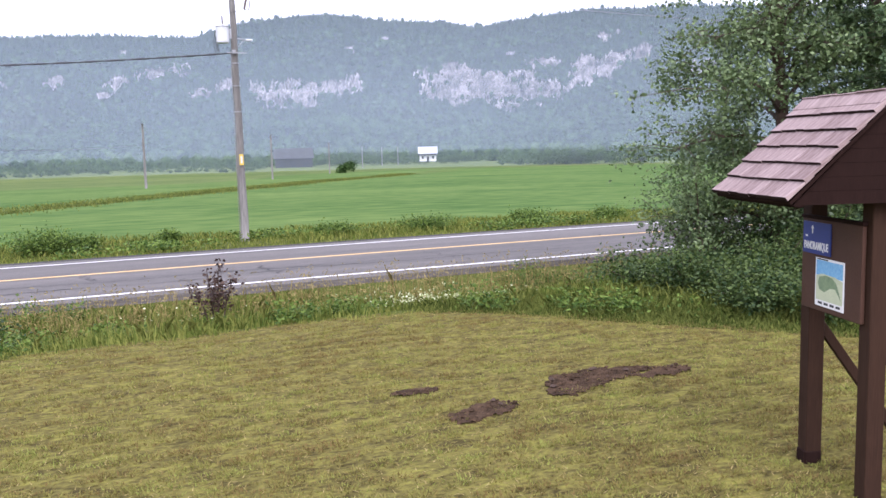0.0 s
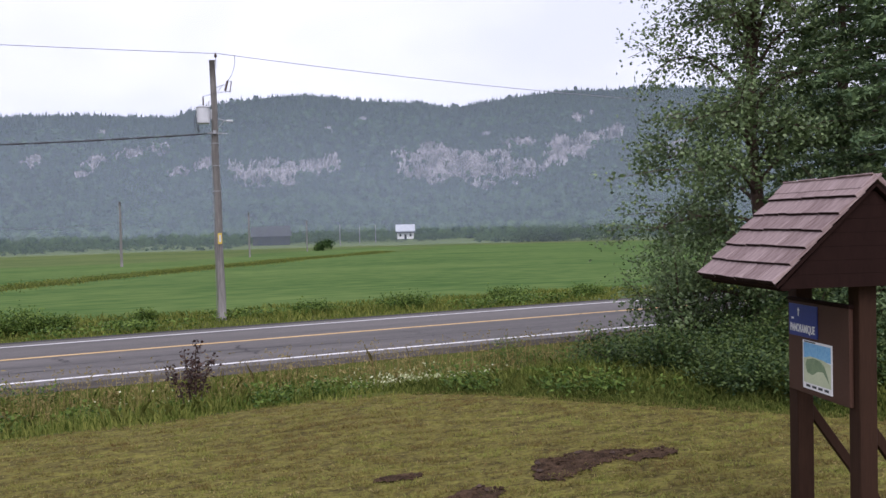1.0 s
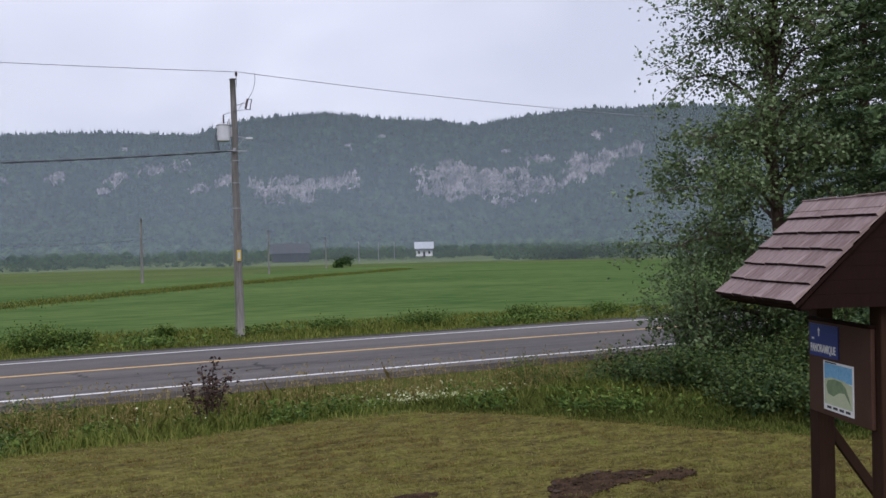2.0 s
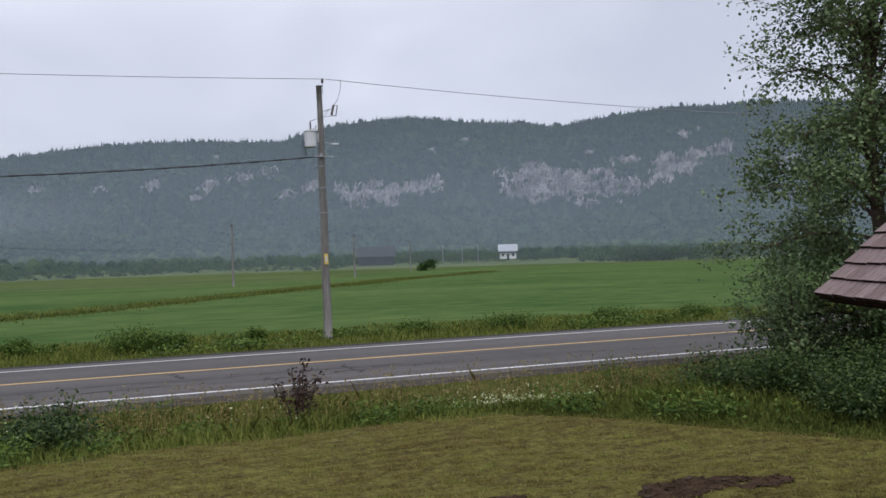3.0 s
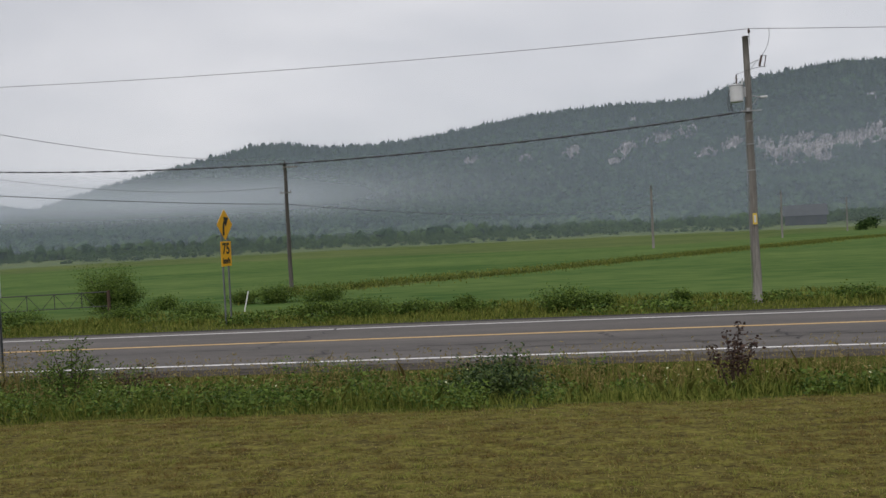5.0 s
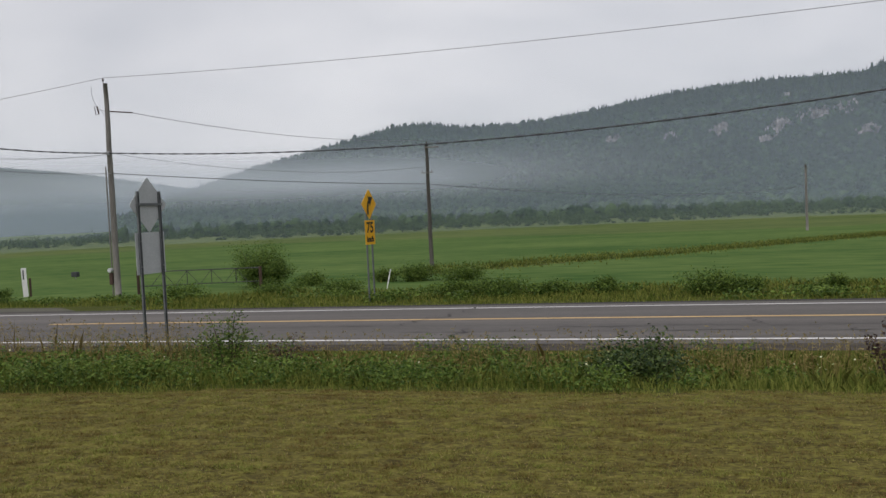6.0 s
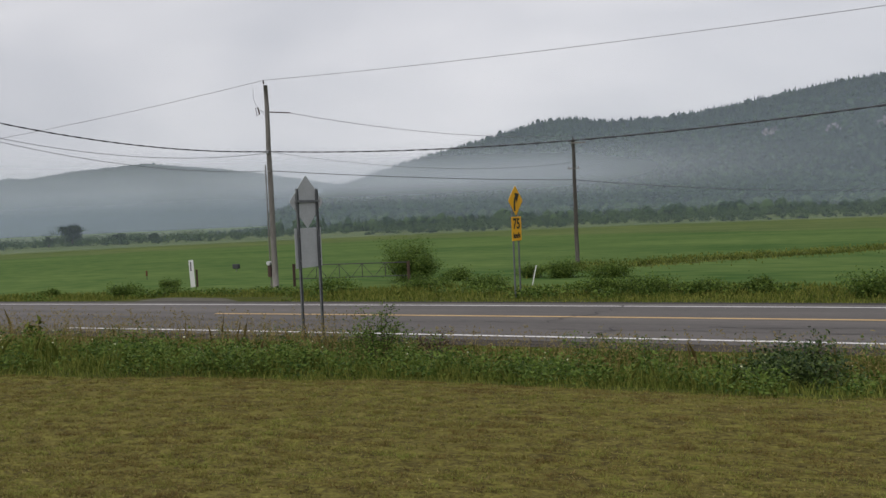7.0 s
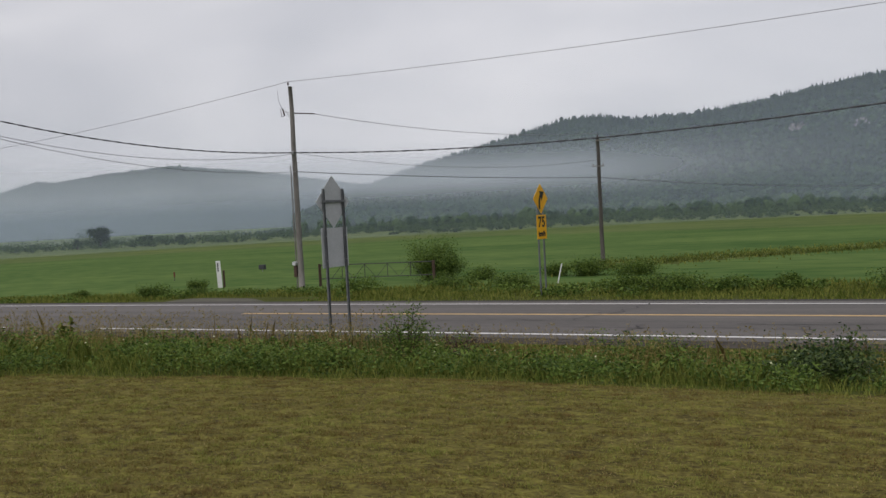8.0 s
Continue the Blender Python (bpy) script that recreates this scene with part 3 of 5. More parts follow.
def mist_sheet(name, radius, a0, a1, z0, z1, mat, label):
    az = np.radians(np.linspace(a0, a1, 60))
    v = [(radius * math.sin(a), radius * math.cos(a), z) for z in (z0, z1) for a in az]
    n = len(az)
    f = [(k, k + 1, n + k + 1, n + k) for k in range(n - 1)]
    ob = link_mesh(name, v, f, mat)
    ob.visible_shadow = False
    return tagged(ob, label, "mist", kind="structure")


# Distance haze put in as blue-tinted see-through sheets; mist_bank alone is white mist.
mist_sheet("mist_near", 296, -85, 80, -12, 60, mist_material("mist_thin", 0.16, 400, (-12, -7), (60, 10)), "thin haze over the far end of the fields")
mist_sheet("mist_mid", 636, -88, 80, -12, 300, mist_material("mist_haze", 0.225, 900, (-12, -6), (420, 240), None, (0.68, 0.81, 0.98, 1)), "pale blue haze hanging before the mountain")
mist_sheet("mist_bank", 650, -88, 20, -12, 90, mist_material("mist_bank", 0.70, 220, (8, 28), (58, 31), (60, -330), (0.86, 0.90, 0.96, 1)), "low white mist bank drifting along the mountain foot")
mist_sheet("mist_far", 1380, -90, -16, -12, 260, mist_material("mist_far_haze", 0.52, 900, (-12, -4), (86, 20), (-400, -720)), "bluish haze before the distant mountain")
# ---------------------------------------------------------------- display kiosk on the lawn
KIOSK = pose(3.725, 3.125, 0.66, 0, 0, 70.6)
R0, R1, RN, RZ, EW, EZ = -0.425, 0.365, 0.02, 1.965, 0.49, 1.505


def make_kiosk():
    k = thing("kiosk", KIOSK, "brown timber display kiosk with cedar shingle roof on the lawn", "kiosk")
    for u in (-0.276, 0.277):
        part("post", box((0.09, 0.09, 1.56), (u, 0, 0.75), bevel=0.004), M["kiosk_wood"], k)
        # raking stay behind each post, down to a stake in the grass
        a, b = Vector((u, -0.03, 0.81)), Vector((u, -0.64, -0.03))
        d = b - a
        turn = d.to_track_quat("Z", "X").to_matrix().to_4x4()
        part("brace", box((0.05, 0.035, d.length), (a + b) / 2, turn, bevel=0.003), M["kiosk_wood"], k)
    part("foot_block", box((0.10, 0.10, 0.12), (0.277, 0.002, 0.04), bevel=0.01), M["kiosk_dark"], k)
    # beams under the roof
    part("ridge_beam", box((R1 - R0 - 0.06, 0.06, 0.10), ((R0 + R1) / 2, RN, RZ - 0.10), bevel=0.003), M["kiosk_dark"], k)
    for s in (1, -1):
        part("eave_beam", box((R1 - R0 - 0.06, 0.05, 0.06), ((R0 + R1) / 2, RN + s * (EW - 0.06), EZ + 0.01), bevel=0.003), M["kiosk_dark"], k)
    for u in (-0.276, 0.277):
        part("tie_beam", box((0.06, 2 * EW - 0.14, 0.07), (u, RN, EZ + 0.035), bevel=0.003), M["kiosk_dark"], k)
    # gable boards, plank by plank
    for u in (R0 + 0.035, R1 - 0.035):
        n = 7
        for i in range(n):
            z0 = EZ - 0.01 + i * (RZ - EZ - 0.02) / n
            z1 = z0 + (RZ - EZ - 0.02) / n - 0.001
            w0 = (EW - 0.015) * max(0.0, (RZ - 0.02 - z0) / (RZ - EZ))
            w1 = (EW - 0.015) * max(0.0, (RZ - 0.02 - z1) / (RZ - EZ))
            bm = prism([(-w0, z0), (w0, z0), (w1, z1), (-w1, z1)], 0.018)
            bmesh.ops.transform(bm, matrix=Matrix.Translation((u + 0.009, RN, 0)) @ Matrix.Rotation(radians(90), 4, "Z"), verts=bm.verts)
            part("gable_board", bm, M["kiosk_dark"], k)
    slope = math.hypot(EW, RZ - EZ)
    pitch = math.atan2(RZ - EZ, EW)
    rs = random.Random(3)
    shapes = []
    for w in (0.085, 0.115, 0.145, 0.175):
        bm = bmesh.new()
        add_box(bm, (w - 0.003, 0.165, 0.022), bevel=0.0015)
        for v in bm.verts:  # thick butt, thin head
            if v.co.y > 0:
                v.co.z *= 0.35
        me = bpy.data.meshes.new("shingle")
        bm.normal_update()
        for f in bm.faces:  # dark weathered butt end, its tone also painting the row's shadow line
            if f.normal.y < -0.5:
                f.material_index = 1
        bm.to_mesh(me)
        bm.free()
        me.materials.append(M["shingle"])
        me.materials.append(M["butt_shadow"])
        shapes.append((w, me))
    for s in (1, -1):
        # local frame of this slope: x along the ridge, y up the slope
        turn = Matrix.Translation((0, RN + s * EW, EZ)) @ Matrix.Rotation(radians(180) if s > 0 else 0, 4, "Z") @ Matrix.Rotation(pitch, 4, "X")
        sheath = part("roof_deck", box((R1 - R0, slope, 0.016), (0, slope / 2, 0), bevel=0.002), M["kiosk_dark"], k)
        sheath.matrix_local = turn @ Matrix.Translation((-(R0 + R1) / 2 if s > 0 else (R0 + R1) / 2, 0, 0))
        rows = 6
        for r in range(rows):
            x = -0.006
            while x < R1 - R0 - 0.03:
                w, me = rs.choice(shapes)
                left = R1 - R0 + 0.012 - x
                fill = left if left - w < 0.06 else w
                ob = new("shingle", me)
                ob.parent = k
                cx = (-(R1) if s > 0 else R0) + x + fill / 2
                ob.matrix_local = turn @ Matrix.Translation((cx, r * slope / rows + 0.078 + rs.uniform(-0.003, 0.003), 0.026)) @ pose(0, 0, 0, -4.5 + rs.uniform(-0.5, 0.5), rs.uniform(-1, 1), rs.uniform(-0.8, 0.8)) @ Matrix.Diagonal((fill / w, 1, 1, 1))
                x += fill
        cap = part("ridge_cap", box((R1 - R0 + 0.01, 0.085, 0.014), (0, 0, 0), bevel=0.003), M["shingle"], k)
        cap.matrix_local = turn @ Matrix.Translation((-(R0 + R1) / 2 if s > 0 else (R0 + R1) / 2, slope - 0.025, 0.034))
    # display panel with its print
    panel = part("display_panel", box((0.555, 0.022, 0.475), (0.001, 0.057, 1.141), bevel=0.003), M["board"], k)
    part("frame_strip", box((0.565, 0.03, 0.018), (0.001, 0.058, 1.388), bevel=0.002), M["kiosk_dark"], panel)
    blue = part("title_plate", box((0.268, 0.006, 0.166), (0.125, 0.0715, 1.281), bevel=0.001), M["blue_panel"], panel, "small blue title plate")
    poster = part("poster", box((0.268, 0.003, 0.250), (-0.002, 0.070, 1.058)), M["poster_paper"], panel, "printed map poster with a white border")
    def print_patch(name, outline, lift, mat, parent):
        bm = bmesh.new()
        vs = [bm.verts.new((x, 0.0715 + lift, z)) for x, z in outline]
        bm.faces.new(vs)
        for f in bm.faces:
            if f.normal.y < 0:
                f.normal_flip()
        return part(name, bm, mat, parent)
    print_patch("map_sky", [(-0.126, 1.093), (0.122, 1.093), (0.122, 1.172), (-0.126, 1.172)], 0.0008, M["poster_sky"], poster)
    print_patch("map_land", [(-0.126, 0.965), (0.122, 0.965), (0.122, 1.090), (0.06, 1.104), (-0.05, 1.100), (-0.126, 1.085)], 0.0012, M["poster_land"], poster)
    print_patch("map_hill", [(0.105, 1.055), (0.09, 1.085), (0.03, 1.098), (-0.03, 1.092), (-0.07, 1.070), (-0.10, 1.02), (-0.115, 0.985), (-0.06, 1.04), (-0.01, 1.035), (0.04, 1.01), (0.09, 1.02)], 0.0016, M["poster_green"], poster)
    for i in range(4):
        print_patch("caption_bar", [(0.10 - i * 0.056, 0.944), (0.06 - i * 0.056, 0.944), (0.06 - i * 0.056, 0.957), (0.10 - i * 0.056, 0.957)], 0.0012, M["barn_roof"], poster)
    print_patch("heading_bar", [(0.115, 1.174), (0.01, 1.174), (0.01, 1.180), (0.115, 1.180)], 0.0012, M["black_paint"], poster)
    # lettering on the title plate
    cu = bpy.data.curves.new("lettering", "FONT")
    cu.body, cu.size, cu.align_x, cu.align_y, cu.extrude, cu.offset = "PANORAMIQUE", 0.046, "CENTER", "CENTER", 0.0006, 0.0012
    ob = new("lettering", cu)
    me = bpy.data.meshes.new_from_object(ob)
    bpy.data.objects.remove(ob)
    xs = [v.co.x for v in me.vertices]
    me.transform(Matrix.Diagonal((0.235 / (max(xs) - min(xs)), 1.25, 1, 1)))
    me.materials.clear()
    me.materials.append(M["white_paint"])
    text = new("lettering", me)
    text.parent = blue
    text.matrix_local = Matrix.Translation((0.128, 0.0757, 1.238)) @ pose(0, 0, 0, 90, 0, 180)
    text["label"] = "white capital letters"
    bm = bmesh.new()
    add_box(bm, (0.008, 0.0012, 0.03), (0.165, 0.0755, 1.318))
    tip = [bm.verts.new(p) for p in ((0.178, 0.0755, 1.330), (0.165, 0.0755, 1.348), (0.152, 0.0755, 1.330))]
    bm.faces.new(tip)
    part("arrow", bm, M["white_paint"], blue, "white arrow pointing up")
    bm = box((0.022, 0.0012, 0.010), (0.222, 0.0755, 1.288))
    part("small_text_bar", bm, M["white_paint"], blue)
    return k


make_kiosk()


# ---------------------------------------------------------------- utility poles
def bent(points, n=8):
    """A smooth run of points through three (a quadratic curve)."""
    a, b, c = [Vector(p) for p in points]
    return [a * (1 - t) ** 2 + b * 2 * t * (1 - t) + c * t * t for t in (i / n for i in range(n + 1))]


def insulator(parent, at, scale=1.0):
    bm = bmesh.new()
    x, y, z = at
    add_tube(bm, [(x, y, z), (x, y, z + 0.05 * scale), (x, y, z + 0.051 * scale), (x, y, z + 0.10 * scale), (x, y, z + 0.101 * scale), (x, y, z + 0.15 * scale)], [0.02 * scale, 0.05 * scale, 0.03 * scale, 0.045 * scale, 0.025 * scale, 0.03 * scale], 10)
    return part("insulator", bm, M["porcelain"], parent)


def fuse_cutout(parent, x, z, s):
    """A porcelain fuse holder on a bracket; s is the side to which it stands out."""
    arm = part("bracket", tube([(s * 0.1, -0.02, z - 0.05), (s * 0.28, -0.05, z + 0.03), (s * 0.36, -0.06, z + 0.03)], 0.014, 6), M["steel"], parent)
    part("stay", tube([(s * 0.1, -0.02, z - 0.24), (s * 0.28, -0.05, z + 0.02)], 0.01, 6), M["steel"], parent)
    bm = bmesh.new()
    add_tube(bm, [(s * 0.36, -0.06, z - 0.15), (s * 0.44, -0.06, z + 0.17)], 0.035, 8)
    f = part("fuse_cutout", bm, M["porcelain"], parent, "porcelain fuse cutout")
    part("fuse_tube", tube([(s * 0.50, -0.07, z - 0.18), (s * 0.56, -0.07, z + 0.14)], 0.016, 6), M["porcelain"], f)
    for dz, dx in ((0.17, 0.47), (-0.16, 0.42)):
        part("clamp", tube([(s * (dx - 0.06), -0.06, z + dz), (s * (dx + 0.12), -0.07, z + dz - 0.02)], 0.014, 6), M["steel"], f)
    part("jumper", tube(bent([(s * 0.46, -0.06, z + 0.18), (s * 0.75, -0.03, z + 0.55), (s * 0.70, 0.0, z + 1.02)]), 0.008, 5, cap=False), M["wire"], parent)


def pole_shaft(p, h, r0, r1, mat, lean=0.0):
    bm = bmesh.new()
    n = 10
    add_tube(bm, [(0.012 * math.sin(i * 1.7), 0.01 * math.cos(i * 2.1), h * i / n) for i in range(n + 1)], [r0 + (r1 - r0) * i / n for i in range(n + 1)], 14)
    for f in bm.faces:
        f.smooth = len(f.verts) == 4
    return part("shaft", bm, mat, p)


def near_pole():
    p = thing("utility_pole", pose(6.27, 28.0, -0.42, 0, -0.45, 0), "weathered wooden utility pole with a grey transformer, in the far verge", "utility pole", "roadside poles")
    pole_shaft(p, 8.2, 0.135, 0.088, M["pole"])
    part("top_cap", tube([(0, 0, 8.2), (0, 0, 8.22)], [0.12, 0.09], 12), M["pole_grey"], p)
    part("pin", tube([(0.11, 0, 7.95), (0.11, 0, 8.32)], 0.012, 6), M["steel"], p)
    insulator(p, (0.11, 0, 8.30))
    fuse_cutout(p, 0, 7.42, 1)
    # transformer can
    bm = bmesh.new()
    add_tube(bm, [(-0.36, -0.05, 6.22), (-0.36, -0.05, 6.25), (-0.36, -0.05, 6.72), (-0.36, -0.05, 6.76)], [0.19, 0.205, 0.205, 0.17], 16)
    t = part("transformer", bm, M["grey_paint"], p, "pale grey steel transformer can")
    part("lid_band", tube([(-0.36, -0.05, 6.70), (-0.36, -0.05, 6.73)], 0.215, 16), M["steel"], t)
    part("hanger", box((0.16, 0.06, 0.30), (-0.13, -0.02, 6.52)), M["steel"], t)
    bm = bmesh.new()
    for i in range(5):
        add_tube(bm, [(-0.34, -0.05, 6.78 + 0.05 * i), (-0.34, -0.05, 6.80 + 0.05 * i)], [0.045, 0.025], 8)
    add_tube(bm, [(-0.34, -0.05, 6.76), (-0.34, -0.05, 7.06)], 0.018, 8)
    part("bushing", bm, M["porcelain"], t)
    part("arrester", tube([(-0.20, -0.12, 6.70), (-0.18, -0.12, 6.92)], 0.03, 8), M["grey_paint"], t)
    part("lead", tube(bent([(-0.34, -0.05, 7.06), (0.05, -0.18, 7.2), (0.40, -0.06, 7.24)]), 0.007, 5), M["wire"], p)
    for dx in (-0.50, -0.46, -0.56):
        part("drop_lead", tube(bent([(dx, -0.08, 6.6), (dx - 0.14, -0.1, 6.2), (dx - 0.02, -0.06, 5.95)]), 0.012, 5), M["wire"], p)
    # secondary rack and lamp arm stub
    part("lamp_arm", tube([(0.1, 0, 6.38), (0.34, -0.02, 6.34)], 0.016, 6), M["steel"], p)
    part("lamp_head", box((0.22, 0.10, 0.07), (0.46, -0.02, 6.33), bevel=0.02), M["grey_paint"], p)
    part("arm_stay", tube([(0.1, 0, 6.1), (0.30, -0.02, 6.33)], 0.01, 6), M["steel"], p)
    part("rack", box((0.62, 0.03, 0.03), (0.04, -0.16, 5.92)), M["steel"], p)
    part("clevis", box((0.10, 0.08, 0.12), (-0.05, -0.16, 5.95), bevel=0.01), M["steel"], p)
    tag = part("tag", box((0.13, 0.012, 0.34), (-0.01, -0.165, 2.62), bevel=0.004), M["yellow_tag"], p, "yellow plastic warning tag")
    part("tag_bar", box((0.06, 0.004, 0.22), (-0.01, -0.173, 2.62)), M["grey_paint"], tag)
    part("ground_wire", tube([(-0.165, -0.03, 0.0), (-0.15, -0.03, 3.0), (-0.13, -0.03, 6.0)], 0.008, 5), M["pole_grey"], p)
    for z in (4.1, 4.9, 5.6):
        part("band", tube([(0, 0, z), (0, 0, z + 0.03)], 0.128, 14), M["steel"], p)
    return p


def left_pole():
    p = thing("utility_pole", pose(-24.03, 32.6, -0.55), "tall grey wooden utility pole carrying wires, beside a field track", "utility pole", "roadside poles")
    pole_shaft(p, 9.15, 0.145, 0.092, M["pole"])
    part("pin", tube([(-0.11, 0, 8.9), (-0.11, 0, 9.25)], 0.012, 6), M["steel"], p)
    insulator(p, (-0.11, 0, 9.23))
    fuse_cutout(p, 0, 8.02, -1)
    part("dead_end", tube([(0.1, 0.05, 7.95), (0.5, 0.3, 7.92), (0.85, 0.6, 7.9)], 0.03, 6), M["porcelain"], p)
    part("rack", box((0.5, 0.03, 0.03), (0, -0.17, 6.15)), M["steel"], p)
    part("clevis", box((0.14, 0.1, 0.16), (0.05, -0.18, 6.16), bevel=0.01), M["steel"], p)
    part("hook", box((0.3, 0.03, 0.03), (0, -0.17, 5.3)), M["steel"], p)
    part("conduit", tube([(-0.2, -0.05, 0), (-0.2, -0.05, 5.6)], 0.028, 8), M["pole_grey"], p)
    m = part("meter_box", box((0.17, 0.12, 0.52), (-0.22, -0.08, 0.78), bevel=0.015), M["porcelain"], p, "rusty brown meter box")
    part("meter_dial", tube([(-0.2, -0.06, 1.15), (-0.2, -0.24, 1.15)], 0.09, 14), M["grey_paint"], m)
    return p


def field_pole(x, y, h, r, mat, label, arms=False):
    p = thing("utility_pole", pose(x, y, float(height(x, y)) - 0.1), label, "utility pole", "field poles")
    pole_shaft(p, h, r, r * 0.72, mat)
    if arms:
        part("crossarm", box((0.9, 0.07, 0.08), (0.35, -0.12, h - 0.22)), M["pole"], p)
        part("low_arm", box((0.75, 0.06, 0.07), (0.0, -0.12, h - 1.75)), M["pole"], p)
        for dx in (-0.3, 0.3):
            insulator(p, (dx, -0.12, h - 1.7), 0.7)
    else:
        part("crossarm", box((0.5, 0.06, 0.07), (0, -0.1, h - 0.5)), M["pole"], p)
    insulator(p, (0, 0, h))
    return p


near_pole()
left_pole()
field_pole(-15.43, 51.5, 7.62, 0.135, M["pole_dark"], "dark wooden pole of a branch line at the field edge", True)
for px, py, ph in ((13.75, 115.2, 8.1), (40.6, 156.9, 8.1), (70.7, 215.8, 8.1), (114.3, 309.6, 8.0), (139.5, 353.6, 8.0), (150, 361.0, 8.0)):
    field_pole(px, py, ph, 0.17, M["pole_grey"], "slim grey wooden pole of a farm line standing in the field")
field_pole(-169.9, 123.4, 8.0, 0.15, M["pole"], "dark wooden pole far along the road")
field_pole(50.0, 24.6, 8.2, 0.15, M["pole"], "wooden roadside pole carrying a single wire")
field_pole(-60.0, 27.0, 6.9, 0.15, M["pole"], "wooden roadside pole carrying a single wire")
field_pole(-31.0, 12.0, 9.2, 0.15, M["pole"], "wooden pole carrying twisted cable over the road")


# ---------------------------------------------------------------- wires
def wire(a, b, sag, radius, mat, label, twist=False):
    a, b = Vector(a), Vector(b)
    n = 28 if not twist else 150
    pts = []
    for i in range(n + 1):
        t = i / n
        p = a.lerp(b, t) - Vector((0, 0, 4 * sag * t * (1 - t)))
        pts.append(p)
    bm = tube(pts, radius, 5)
    if twist:
        for k in range(2):
            ph = k * math.pi
            add_tube(bm, [p + Vector((0, 0.6 * math.sin(i * 0.9 + ph), math.cos(i * 0.9 + ph))) * radius * 1.0 for i, p in enumerate(pts)], radius * 0.8, 4)
    ob = part("power_line", bm, mat)
    return tagged(ob, label, "power line", "overhead wires")


PRIMARY, CABLE, PHONE = "thin bare overhead wire strung between poles", "black twisted overhead cable strung between poles", "thin black telephone wire strung between poles"
wire((6.37, 28.0, 8.02), (-24.14, 32.6, 8.84), 0.22, 0.010, M["thin_wire"], PRIMARY)
wire((6.37, 28.0, 8.02), (50.0, 24.6, 7.5), 0.8, 0.010, M["thin_wire"], PRIMARY)
wire((6.21, 27.84, 5.50), (-23.95, 32.42, 5.62), 0.65, 0.017, M["wire"], CABLE, True)
wire((-24.0, 32.42, 5.62), (-31.0, 12.0, 9.2), 1.10, 0.017, M["wire"], CABLE, True)
wire((-24.14, 32.6, 8.84), (-60.0, 27.0, 6.1), 0.6, 0.010, M["thin_wire"], PRIMARY)
wire((-24.1, 32.42, 5.55), (-31.0, 12.0, 9.1), 1.55, 0.010, M["wire"], PHONE)
wire((-24.1, 32.42, 4.75), (-31.0, 12.0, 9.1), 1.30, 0.010, M["wire"], PHONE)
wire((-23.2, 33.2, 7.34), (-15.43, 51.4, 6.85), 0.42, 0.012, M["thin_wire"], PRIMARY)
wire((-23.9, 32.6, 5.6), (-15.5, 51.4, 5.25), 0.55, 0.010, M["thin_wire"], PHONE)
wire((-23.9, 32.5, 4.75), (-15.5, 51.4, 4.2), 0.12, 0.016, M["wire"], PHONE)
wire((-15.5, 51.4, 4.2), (13.75, 115.2, 3.6), 0.9, 0.018, M["wire"], PHONE)


# ---------------------------------------------------------------- road signs
def sign_post(parent, x, h, r=0.03):
    bm = bmesh.new()
    add_box(bm, (0.052, 0.010, h), (x, 0, h / 2))
    for s in (-1, 1):
        add_box(bm, (0.010, 0.034, h), (x + s * 0.026, 0.012, h / 2))
    return part("post", bm, M["post_steel"], parent)


def diamond(half, thick):
    r = 0.04
    pts = []
    for i in range(4):
        a = math.pi / 2 * i
        c = Vector((math.sin(a), math.cos(a))) * (half - r * 1.41)
        for k in (-40, 0, 40):
            b = a + radians(k)
            pts.append((c.x + r * math.sin(b), c.y + r * math.cos(b)))
    return prism(pts, thick)


